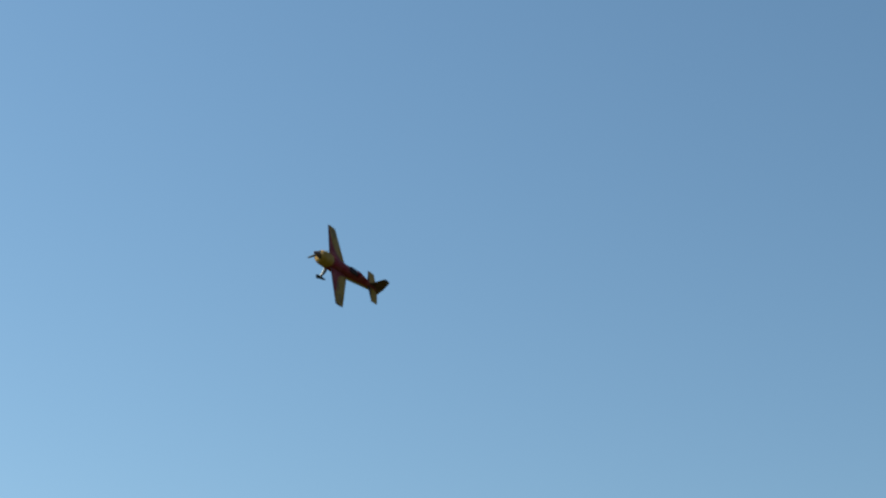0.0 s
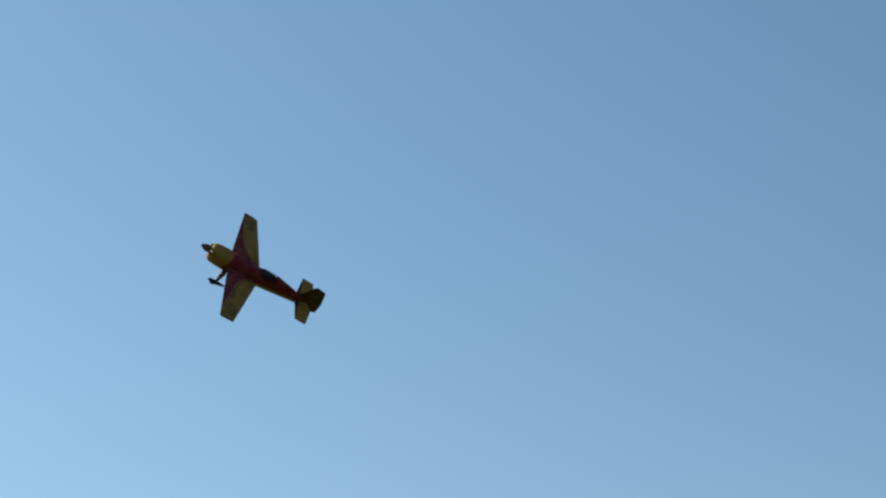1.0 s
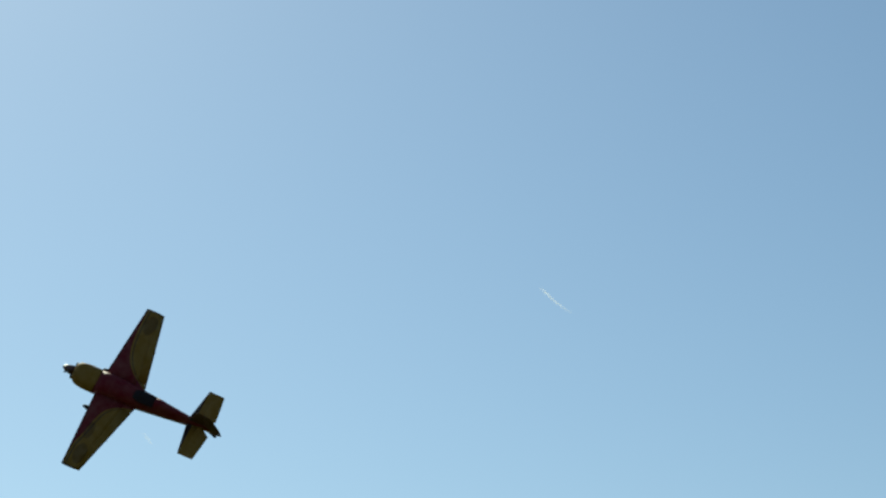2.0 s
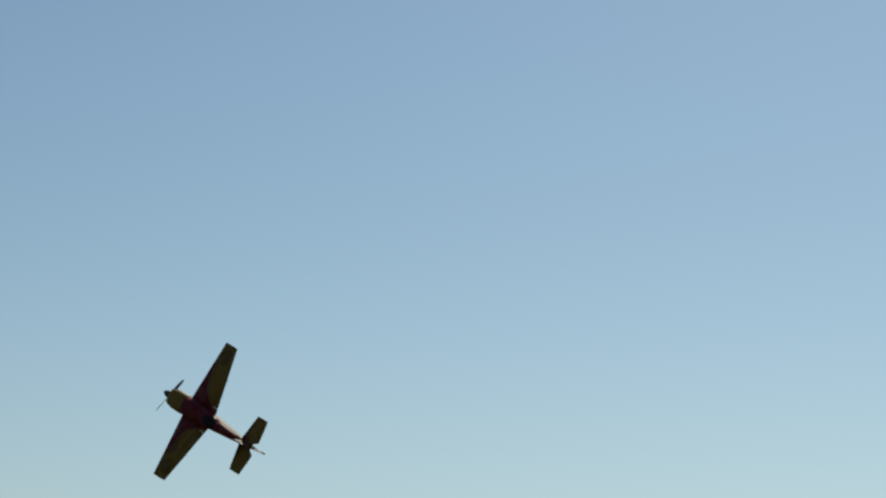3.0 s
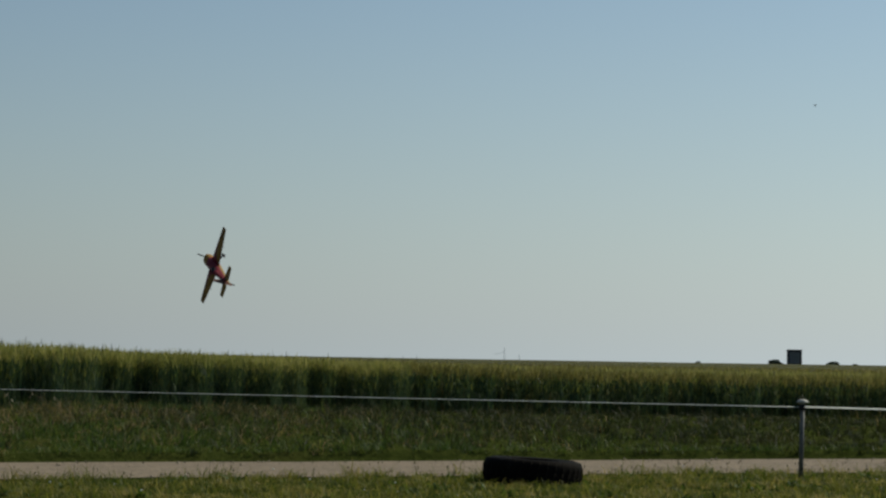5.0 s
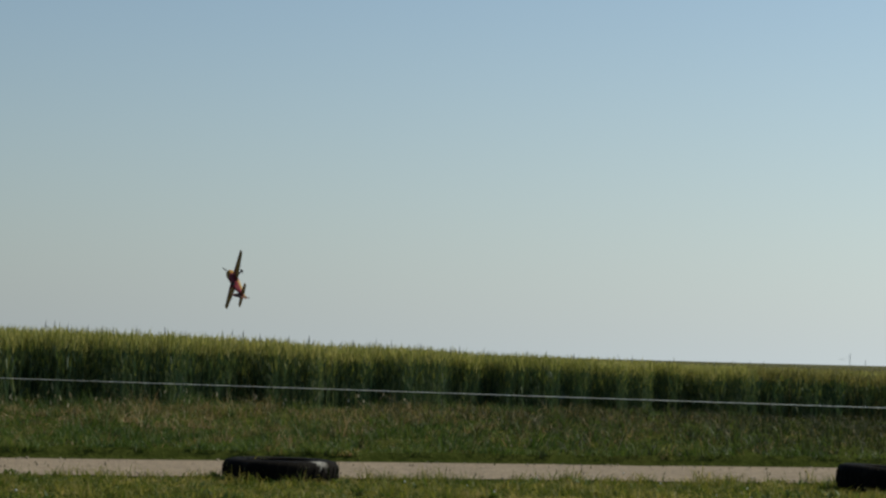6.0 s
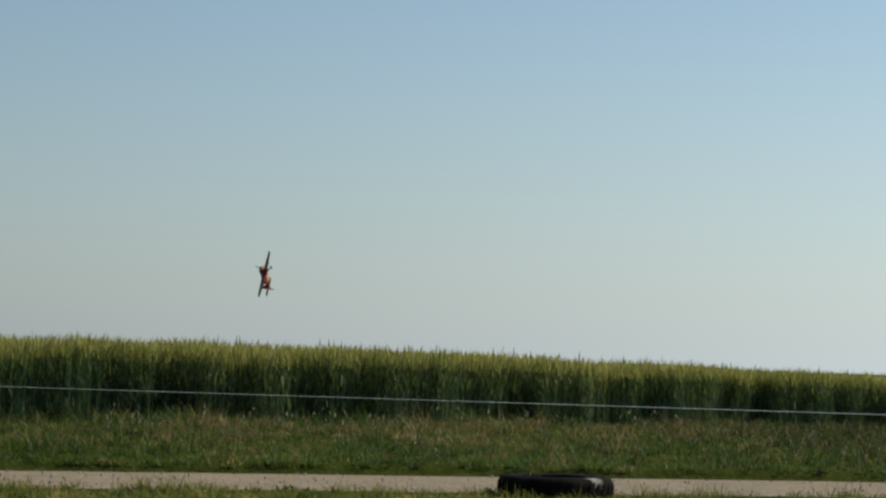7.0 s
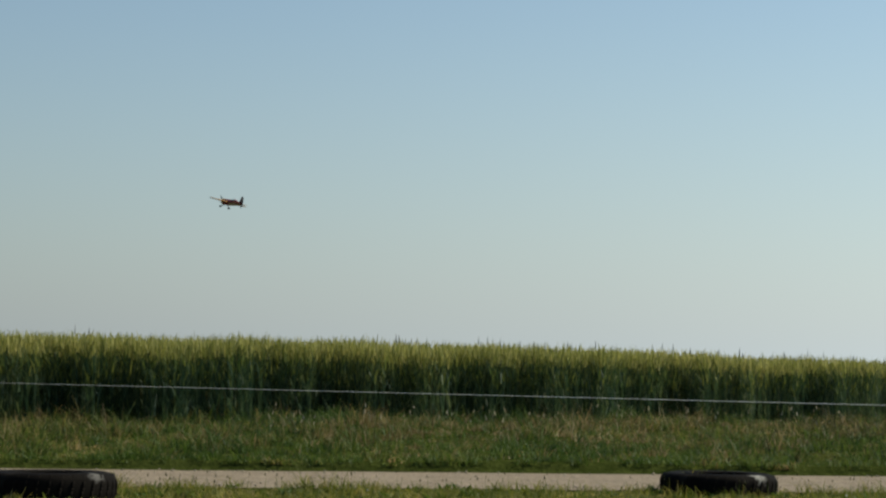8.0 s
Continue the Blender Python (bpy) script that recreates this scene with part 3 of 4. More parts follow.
def build_margin():
    """Long green grass against the crop, and pale seed heads over the verge."""
    rng = np.random.default_rng(41)
    V, Fq, I, off = [], [], [], 0
    for tufts, each, s0, s1 in ((1500, 11, -16, 8), (900, 9, 8, 26)):
        s, n, _ = scatter(rng, tufts, s0, s1, lambda q: edge_n(q) - 1.2 + 0.5 * np.sin(q * 0.8), lambda q: edge_n(q) + 0.55)
        here = patchy(rng, s, n, 2.2, 43)
        keep = rng.uniform(0, 1, tufts) < 0.25 + 0.9 * here
        s, n, tall = (np.repeat(q[keep], each) for q in (s, n, 0.55 + 0.8 * here))
        k = len(s)
        s, n = s + rng.normal(0, 0.09, k), n + rng.normal(0, 0.09, k)
        x, y = to_xy(s, n)
        near_crop = np.clip((n - edge_n(s) + 1.5) / 1.5, 0.25, 1)
        h = rng.uniform(0.14, 0.42, k) * tall * near_crop * (1.0 if s0 < 0 else 0.75)
        v, f = blades("margin", np.stack([x, y, land(s, n) - 0.01], 1), h, rng.uniform(0.010, 0.024, k), rng.uniform(0.15, 0.9, k), rng, None, 3)
        V.append(v), Fq.append(f + off), I.append(np.zeros(len(f), int))
        off += len(v)
    s, n, p = scatter(rng, 90, 0, 13, lambda q: edge_n(q) - 3.5, lambda q: edge_n(q) - 0.2)
    h = rng.uniform(0.15, 0.40, len(s))
    v, f = blades("stalk", p, h, np.full(len(s), 0.007), np.full(len(s), 0.1), rng, None)
    V.append(v), Fq.append(f + off), I.append(np.zeros(len(f), int))
    off += len(v)
    v, f = blades("head", p + np.array([0, 0, 1.0]) * (h * 0.9)[:, None], rng.uniform(0.05, 0.12, len(s)), rng.uniform(0.018, 0.04, len(s)), np.full(len(s), 0.3), rng, None)
    V.append(v), Fq.append(f + off), I.append(np.ones(len(f), int))
    tagged(sheet("margin_grass", np.vstack(V), np.vstack(Fq), ["margin", "pale"], np.concatenate(I)), "long green grass with pale seed heads along the crop", "grass", kind="stuff")


def build_broad_leaves():
    """Low leafy weeds in the lawn and round the tyres."""
    rng = np.random.default_rng(47)
    s, n, _ = scatter(rng, 800, -14, 22, 18.5, ROAD_NEAR + 0.15)
    keep = patchy(rng, s, n, 1.5, 48) > rng.uniform(0.25, 0.75, len(s))
    s, n, size = s[keep], n[keep], rng.uniform(0.6, 1.5, keep.sum())
    for ts, tn, r in TYRES:
        a = rng.uniform(0, 2 * math.pi, 16)
        s, n = np.append(s, ts + (r + 0.08) * np.cos(a)), np.append(n, tn + (r + 0.08) * np.sin(a))
        size = np.append(size, rng.uniform(0.5, 1.1, 16))
    each = 12
    s, n, size = (np.repeat(q, each) for q in (s, n, size))
    s, n = s + rng.normal(0, 0.05, len(s)), n + rng.normal(0, 0.05, len(s))
    x, y = to_xy(s, n)
    v, f = blades("leaf", np.stack([x, y, land(s, n) - 0.005], 1), rng.uniform(0.05, 0.13, len(s)) * size, rng.uniform(0.02, 0.05, len(s)) * size, rng.uniform(0.3, 1.4, len(s)), rng, None, 3)
    tagged(sheet("broad_leaf_weeds", v, f, ["broad"]), "low dark green broad-leaved weeds in the lawn", "weeds", kind="stuff")


def build_stones():
    rng = np.random.default_rng(53)
    s, n, p = scatter(rng, 2200, -14, 40, ROAD_NEAR, ROAD_FAR - 0.15)
    r = rng.uniform(0.008, 0.03, len(s))
    corner = np.array([(1, 0, 0), (0, 1, 0), (-1, 0, 0), (0, -1, 0), (0, 0, 0.8), (0, 0, -0.6)])
    v = (p + np.array([0, 0, 0.028]))[:, None, :] + corner[None] * r[:, None, None] * rng.uniform(0.6, 1.4, (len(s), 6, 1))
    tri = np.array([(0, 1, 4), (1, 2, 4), (2, 3, 4), (3, 0, 4), (1, 0, 5), (2, 1, 5), (3, 2, 5), (0, 3, 5)])
    f = (np.arange(len(s))[:, None, None] * 6 + tri[None]).reshape(-1, 3)
    tagged(sheet("gravel_stones", v.reshape(-1, 3), f, ["stone"]), "loose pale stones on the gravel track", "gravel", kind="stuff")


# ---- the crop ----
def build_crop():
    rng = np.random.default_rng(13)
    V, Fq, I, off = [], [], [], 0

    def add(v, f, mat):
        nonlocal off
        V.append(v), Fq.append(f + off), I.append(np.full(len(f), mat))
        off += len(v)

    up = np.array([0, 0, 1.0])
    for count, s0, s1, depth, wide in ((13000, -16, 26, 2.2, 1.0), (11000, 26, 100, 3.0, 1.7)):
        s, n, p = scatter(rng, count, s0, s1, lambda q: edge_n(q) + 0.3 * np.sin(q * 0.9) + 0.3 * np.sin(q * 1.7) + 0.22 * np.sin(q * 5.1),
                          lambda q: edge_n(q) + depth)
        tall = 1.33 + dip(s) + 0.045 * (patchy(rng, s, n, 4.0, 21) - 0.5) * 2 + rng.normal(0, 0.032, count)
        add(*blades("stem", p, tall, np.full(count, 0.010 * wide), rng.uniform(0.02, 0.10, count), rng, None), 0)
        root = p + up * (tall * rng.uniform(0.45, 0.80, count))[:, None]
        for _ in range(2):
            add(*blades("leaf", root, tall * rng.uniform(0.16, 0.28, count), rng.uniform(0.014, 0.024, count) * wide,
                        rng.uniform(0.1, 0.7, count), rng, None, 2, 0.6), 3)
        for _ in range(4):
            root = p + up * (tall * rng.uniform(0.05, 0.72, count))[:, None]
            add(*blades("leaf", root, tall * rng.uniform(0.22, 0.38, count), rng.uniform(0.014, 0.026, count) * wide,
                        rng.uniform(0.15, 0.8, count), rng, None, 2, 0.6), 0)
        for drop in (0.10, 0.13, 0.21, 0.28):
            root = p + up * (tall - drop)[:, None] + rng.normal(0, 0.03, p.shape)
            add(*blades("ear", root, rng.uniform(0.13, 0.24, count), rng.uniform(0.013, 0.024, count) * wide,
                        rng.uniform(0.05, 0.45, count), rng, None), 1 if s1 < 50 else 4)
    # ears over the field behind
    for count, s0, s1, a, b, wide in ((34000, -30, 60, 2.0, 22, 2.0), (24000, 20, 150, 2.5, 75, 3.2)):
        s, n, p = scatter(rng, count, s0, s1, lambda q: edge_n(q) + a, lambda q: edge_n(q) + b)
        h = 0.34 + rng.normal(0, 0.05, count) + 0.10 * (patchy(rng, s, n, 5.0, 22) - 0.5)
        add(*blades("ear", p + up * (1.12 + dip(s))[:, None], h, rng.uniform(0.018, 0.03, count) * wide, rng.uniform(0.1, 0.5, count), rng, None), 1 if s1 < 100 else 4)
    # a few taller weeds with dark heads
    s, n, p = scatter(rng, 150, -16, 60, lambda q: edge_n(q) + 0.2, lambda q: edge_n(q) + 3)
    h = dip(s) + rng.uniform(1.42, 1.58, len(s))
    add(*blades("weed", p, h, np.full(len(s), 0.022), rng.uniform(0.0, 0.03, len(s)), rng, None), 0)
    add(*blades("weed", p + up * (h - 0.10)[:, None], np.full(len(s), 0.17), np.full(len(s), 0.026), np.full(len(s), 0.05), rng, None), 2)
    s, n, p = scatter(rng, 170, -10, 95, lambda q: edge_n(q) + 3, lambda q: edge_n(q) + 45)
    h = dip(s) + rng.uniform(1.36, 1.56, len(s))
    add(*blades("weed", p, h, np.full(len(s), 0.03), rng.uniform(0.0, 0.05, len(s)), rng, None), 0)
    add(*blades("weed", p + up * (h - 0.12)[:, None], np.full(len(s), 0.16), rng.uniform(0.02, 0.045, len(s)), np.full(len(s), 0.2), rng, None), 2)
    tagged(sheet("crop_plants", np.vstack(V), np.vstack(Fq), ["stem", "ear", "seed", "flag", "ripe"], np.concatenate(I)),
           "tall green cereal crop with yellowing ears", "crop", kind="stuff")
    # the dense mass behind the first rows
    S = graded((-400, -40, 30), (-40, 110, 0.6), (110, 400, 15), (400, 3000, 200))
    R = graded((0, 0.02, 0.01), (0.02, 12, 0.6), (12, 60, 3), (60, 300, 20), (300, 2500, 200))
    ss, rr = np.meshgrid(S, R, indexing="ij")
    nn = edge_n(ss) + 1.7 + rr
    x, y = to_xy(ss, nn)
    z = land(ss, nn) + np.where(rr < 0.005, -0.05, 1.22 + dip(ss)) + (rr > 0.005) * 0.05 * np.sin(ss * 3.1 + rr * 2) * np.sin(rr * 1.7 - ss)
    v = np.stack([x, y, z], -1).reshape(-1, 3)
    i = np.arange(ss.size).reshape(ss.shape)
    f = np.stack([i[:-1, :-1], i[1:, :-1], i[1:, 1:], i[:-1, 1:]], -1).reshape(-1, 4)
    tagged(sheet("crop_field", v, f, ["canopy"], smooth=False), "wide yellow-green cereal field reaching the horizon", "crop field", kind="stuff")


# ---- tyres ----
def tyre(s, n, radius, width, tilt, dip, turn, label, skin="rubber"):
    """A tractor tyre lying on its side: carcass, tread lugs and both bead rings."""
    x, y, z = spot(s, n)
    base = new("tractor_tyre")
    base.matrix_basis = pose(x, y, z - 0.03, tilt, dip, turn)
    r, w = radius, width
    inner = r * 0.52
    prof = [(inner, w * 0.14), (inner + 0.05, w * 0.06), (r * 0.80, 0.0), (r * 0.93, w * 0.07), (r * 0.965, w * 0.22), (r * 0.97, w * 0.5),
            (r * 0.965, w * 0.78), (r * 0.93, w * 0.93), (r * 0.80, w), (inner + 0.05, w * 0.94), (inner, w * 0.86),
            (inner + 0.03, w * 0.8), (r * 0.9, w * 0.55), (r * 0.9, w * 0.45), (inner + 0.03, w * 0.2)]
    bm = bmesh.new()
    lathe(bm, prof, sides=56, closed=True)
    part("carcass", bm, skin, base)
    bm = bmesh.new()
    ring = []
    for k, (u, hgt, outr) in enumerate(((0.0, w * 0.06, 0.925), (0.5, w * 0.30, 0.978), (1.0, w * 0.54, 0.982))):
        a = u * 0.05
        row = []
        for da, rr in ((-0.014 / r, outr * r - 0.03), (0.014 / r, outr * r - 0.03), (0.011 / r, outr * r + 0.002), (-0.011 / r, outr * r + 0.002)):
            row.append(Vector((rr * math.cos(a + da * 1.4), rr * math.sin(a + da * 1.4), hgt)))
        ring.append(row)
    loft(bm, ring)
    me_lug = part("lug", bm, "rubber", base)
    count = 36
    flip = Matrix.Translation((0, 0, w)) @ Matrix.Rotation(math.pi, 4, "X")
    for k in range(count):
        a = 2 * math.pi * k / count
        for half in (0, 1):
            if k == 0 and half == 0:
                continue
            o = new("lug", me_lug.data)
            o.parent = base
            o.matrix_basis = Matrix.Rotation(a + half * math.pi / count, 4, "Z") @ (flip if half else Matrix.Identity(4))
    for hgt in (w * 0.09, w * 0.91):
        bm = bmesh.new()
        lathe(bm, [(inner - 0.015, hgt - 0.02), (inner + 0.03, hgt - 0.025), (inner + 0.035, hgt + 0.02), (inner - 0.01, hgt + 0.025)], sides=40, closed=True)
        part("bead", bm, "rubber", base)
    return tagged(base, label, "tyre", "tyres along the track")


TYRES = ((5.85, 28.42, 0.76), (13.70, 27.10, 0.685), (-2.36, 26.1, 0.78))


def build_tyres():
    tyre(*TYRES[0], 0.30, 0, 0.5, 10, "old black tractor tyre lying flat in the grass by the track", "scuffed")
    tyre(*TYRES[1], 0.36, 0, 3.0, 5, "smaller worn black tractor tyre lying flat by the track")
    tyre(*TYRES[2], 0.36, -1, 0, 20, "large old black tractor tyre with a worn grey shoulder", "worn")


# ---- the rope fence ----
POST_HIGH = 1.10


def fence_post(x, y, z, high):
    base = new("fence_post")
    base.matrix_basis = pose(x, y, z, 0, 1.0, 0)
    h = high
    bm = bmesh.new()
    tube(bm, [(0, 0, -0.1), (0, 0, h)], 0.034, 12)
    part("post", bm, "zinc", base, "grey galvanised steel tube")
    bm = bmesh.new()
    lathe(bm, [(0.015, h + 0.045), (0.06, h + 0.035), (0.085, h + 0.01), (0.085, h - 0.005), (0.05, h - 0.015), (0.04, h - 0.03)], sides=18)
    part("cap", bm, "cap", base, "pale rounded plastic cap")
    bm = bmesh.new()
    lathe(bm, [(0.036, h - 0.11), (0.056, h - 0.105), (0.056, h - 0.035), (0.036, h - 0.03)], sides=14)
    part("insulator", bm, "carbon", base, "dark collar that holds the rope")
    return tagged(base, "steel fence post with a pale cap carrying the rope", "fence post", "rope fence posts")


def build_fence():
    """A corner post: one rope runs along the track, the other comes back over the grass."""
    rng = np.random.default_rng(61)
    left, corner, near = Vector(spot(-22.0, 33.2)), Vector((8.39, 31.97, 0.0)), Vector((17.4, 16.3, 0.0))
    for p, high in ((left, 1.43), (corner, POST_HIGH), (near, POST_HIGH + 0.08)):
        fence_post(*p, high)
    for a, ha, b, hb, sag in ((left, 1.325, corner, POST_HIGH - 0.07, 0.0), (corner, POST_HIGH - 0.065, near, POST_HIGH + 0.03, 0.0)):
        bm = bmesh.new()
        path = []
        for k in range(41):
            f = k / 40
            p = (a + Vector((0, 0, ha))).lerp(b + Vector((0, 0, hb)), f)
            p.z -= sag * 4 * f * (1 - f)
            path.append(p)
        if a == left:
            tube(bm, path, [0.0010 + 0.0060 * (k / 40) ** 2.4 for k in range(41)], 6)
        else:
            # flat tape, a little twisted
            up = Vector((0, 0, 1))
            side = (b - a).cross(up).normalized()
            rows = []
            for k, p in enumerate(path):
                lean = 0.25 * math.sin(k * 1.7) + 0.15 * math.sin(k * 0.6)
                q, r = up * math.cos(lean) + side * math.sin(lean), side * 0.0015
                rows.append([p - q * 0.013 - r, p + q * 0.013 - r, p + q * 0.013 + r, p - q * 0.013 + r])
            loft(bm, rows)
        rope = tagged(part("boundary_rope", bm, "rope" if a == left else "tape"), "thin white boundary rope stretched between fence posts" if a == left else "flat white fence tape stretched from the corner post", "rope", "boundary ropes")
        if a == left:
            for f in np.cumsum(rng.uniform(0.012, 0.034, 40)):
                if f > 0.97:
                    break
                bm = bmesh.new()
                r = (0.0016 + 0.0062 * f ** 2.4) * rng.uniform(1.3, 1.9)
                bmesh.ops.create_icosphere(bm, subdivisions=1, radius=r, matrix=Matrix.Translation(path[0].lerp(path[-1], float(f))) @ Matrix.Diagonal((1.8, 1.2, 1.0, 1)))
                part("knot", bm, "rope", rope)


# ---- far off ----
def bearing_spot(bearing, distance, z):
    b = radians(bearing)
    return Vector((math.sin(b) * distance, math.cos(b) * distance, z))


def tree(bearing, distance, width, height, seed, label, trunk=0.25):
    rng = np.random.default_rng(seed)
    base = new("tree")
    base.location = bearing_spot(bearing, distance, 0.3)
    bm = bmesh.new()
    tube(bm, [(0, 0, -0.6), (0.1, 0, height * 0.3), (0.0, 0.1, height * 0.6)], [width * 0.035, width * 0.028, width * 0.012], 8)
    for k in range(6):
        a = rng.uniform(0, 6.28)
        q = Vector((math.cos(a), math.sin(a), 0))
        tube(bm, [(0, 0, height * (0.2 + 0.06 * k)), q * width * 0.2 + Vector((0, 0, height * 0.5)), q * width * 0.36 + Vector((0, 0, height * 0.68))],
             [width * 0.016, width * 0.010, width * 0.004], 6)
    part("trunk", bm, "bark", base)
    clumps = 34
    c = []
    for _ in range(clumps):
        a, u, zz = rng.uniform(0, 6.28), rng.uniform(0, 1) ** 0.5, rng.uniform(0.0, 1.0) ** 0.85
        spread = math.sqrt(max(0.05, 1 - (zz * 1.02 - 0.28) ** 2 / 0.60)) * rng.uniform(0.75, 1.1)
        c.append((math.cos(a) * u * width * 0.40 * spread, math.sin(a) * u * width * 0.40 * spread, height * (0.10 + 0.74 * zz), rng.uniform(0.08, 0.14) * width))
    c = np.array(c)
    k = 5200
    which = rng.integers(0, clumps, k)
    way = rng.normal(0, 1, (k, 3))
    way /= np.linalg.norm(way, axis=1)[:, None]
    r = c[which, 3] * rng.uniform(0.45, 1.08, k)
    pos = c[which, :3] + way * r[:, None] * np.array([1, 1, 0.7])
    pos = pos[pos[:, 2] > 0.05]
    k = len(pos)
    size = rng.uniform(0.018, 0.045, k) * width
    u1 = rng.normal(0, 1, (k, 3))
    u1 /= np.linalg.norm(u1, axis=1)[:, None]
    u2 = np.cross(u1, rng.normal(0, 1, (k, 3)))
    u2 /= np.linalg.norm(u2, axis=1)[:, None]
    a, b = u1 * size[:, None], u2 * (size * 0.7)[:, None]
    v = np.stack([pos - a, pos - b * 0.9, pos + a, pos + b], 1).reshape(-1, 3)
    sheet("crown", v, np.arange(4 * k).reshape(-1, 4), ["tree"], parent=base)
    return tagged(base, label, "tree", "far trees")


def build_far():
    for b, d, w, h, seed in ((26.66, 600, 12.0, 5.2, 1), (27.62, 610, 12.0, 6.4, 2), (28.22, 640, 9.5, 3.6, 3), (28.75, 640, 9.0, 3.2, 4), (29.4, 660, 6.0, 2.9, 16),
                             (29.95, 680, 7.5, 3.1, 5), (31.0, 640, 5.0, 2.9, 6), (31.88, 600, 15.5, 7.0, 7), (33.2, 600, 15.0, 7.6, 8), (34.2, 590, 14.0, 6.4, 9),
                             (36.0, 620, 15.0, 7.0, 10)):
        tree(b, d, w, h, seed, "dark rounded tree on the horizon beyond the crop" if w > 9 else "low dark bush on the horizon beyond the crop")
    for b, d, w, h, seed in ((13.92, 600, 6.0, 2.4, 11), (15.35, 620, 6.0, 2.0, 12), (15.9, 620, 3.0, 1.7, 17), (17.3, 620, 4.0, 1.9, 13), (20.1, 620, 4.6, 2.2, 14), (12.0, 620, 2.6, 1.75, 15)):
        tree(b, d, w, h, seed, "low dark bush on the horizon beyond the crop")
    shed()
    contrail([(86.92, 20.06), (86.99, 19.99), (87.13, 19.868), (87.31, 19.712), (87.54, 19.555), (87.76, 19.42)], [0.08, 0.36, 0.34, 0.30, 0.15, 0.04],
             "short thin white vapour trail high in the blue sky")
    contrail([(76.53, 16.045), (76.65, 15.914), (76.77, 15.77)], [0.08, 0.30, 0.08], "very faint short vapour trail low in the sky")
    far_mast(7.12, 1100, 7.2, 5.0)
    far_mast(7.50, 1150, 4.2, 0)


def contrail(ends, widths, label):
    """A short bright trail high in the sky: a thin band along bearings and heights in degrees."""
    bm = bmesh.new()
    rows = []
    for (b, e), r in zip(ends, widths):
        p = bearing_spot(b, 1200 * math.cos(radians(e)), 1200 * math.sin(radians(e)) + EYE)
        rows.append([bm.verts.new(p + Vector((0.15 * r, 0, q * r))) for q in (-1, 1)])
    for c, d in zip(rows, rows[1:]):
        bm.faces.new((c[0], c[1], d[1], d[0]))
    tagged(part("contrail", bm, "vapour"), label, "contrail", "vapour trails")


def far_mast(bearing, distance, high, arm):
    base = new("far_mast")
    base.location = bearing_spot(bearing, distance, 0)
    base.rotation_euler = (0, 0, radians(-bearing))
    bm = bmesh.new()
    for x in (-0.25, 0.25):
        tube(bm, [(x * 1.6, 0, 0), (x * 0.4, 0, high)], 0.06, 6)
    for k in range(8):
        z0, z1 = high * k / 8, high * (k + 1) / 8
        q0, q1 = 0.4 - 0.3 * k / 8, 0.4 - 0.3 * (k + 1) / 8
        tube(bm, [(-q0 if k % 2 else q0, 0, z0), (q1 if k % 2 else -q1, 0, z1)], 0.05, 5)
    part("mast", bm, "mast", base)
    if arm:
        bm = bmesh.new()
        tube(bm, [(0.2, 0, high * 0.72), (-arm * 0.5, 0, high * 0.60), (-arm, 0, high * 0.58)], 0.06, 6)
        part("arm", bm, "mast", base)
    tagged(base, "faint grey lattice mast far beyond the crop", "mast", "far masts")


def flyer(name, label, category, size, mat):
    """A small winged body: insect or bird."""
    base = new(name)
    bm = bmesh.new()
    lathe(bm, [(0.02 * size, 0.5 * size), (0.13 * size, 0.3 * size), (0.18 * size, 0.0), (0.12 * size, -0.3 * size), (0.02 * size, -0.5 * size)], axis="x", sides=12)
    part("body", bm, mat, base)
    for s in (1, -1):
        bm = bmesh.new()
        loft(bm, [[((0.22 - 0.1 * f) * size, s * f * size * 0.9, (0.10 + 0.25 * f) * size), ((-0.18 - 0.05 * f) * size, s * f * size * 0.9, (0.10 + 0.25 * f) * size),
                   ((-0.18 - 0.05 * f) * size, s * f * size * 0.9, (0.13 + 0.25 * f) * size), ((0.22 - 0.1 * f) * size, s * f * size * 0.9, (0.13 + 0.25 * f) * size)] for f in (0.1, 0.6, 1.0)])
        part("wing", bm, mat, base)
    return tagged(base, label, category)


def shed():
    base = new("field_shed")
    base.location = bearing_spot(14.40, 600, 0.0)
    base.rotation_euler = (0, 0, radians(-14.4 + 8))
    w, dp, h = 3.55, 3.0, 5.2
    bm = bmesh.new()
    bmesh.ops.create_cube(bm, size=1, matrix=Matrix.Translation((0, 0, h / 2)) @ Matrix.Diagonal((w, dp, h, 1)))
    bmesh.ops.bevel(bm, geom=bm.edges, offset=0.05, segments=2, affect="EDGES")
    part("walls", bm, "shed", base, smooth=False)
    bm = bmesh.new()
    loft(bm, [[(x, -dp / 2 - 0.2, h + 0.05 + q), (x, dp / 2 + 0.2, h - 0.15 + q), (x, dp / 2 + 0.2, h + q), (x, -dp / 2 - 0.2, h + 0.2 + q)]
              for x, q in ((-w / 2 - 0.12, 0), (w / 2 + 0.12, 0.0))])
    part("roof", bm, "shed", base, smooth=False)
    for k in range(4):
        bm = bmesh.new()
        x0, x1 = -w / 2 + 0.35 + k * 0.66, -w / 2 + 0.97 + k * 0.66
        loft(bm, [[(x0, -dp / 2 - 0.05, z), (x1, -dp / 2 - 0.05, z), (x1, -dp / 2 + 0.02, z), (x0, -dp / 2 + 0.02, z)] for z in (0.0, h - 0.45)])
        part("board", bm, "panel", base, "weathered grey board", smooth=False)
    tagged(base, "dark framed shed with a grey boarded front", "shed")


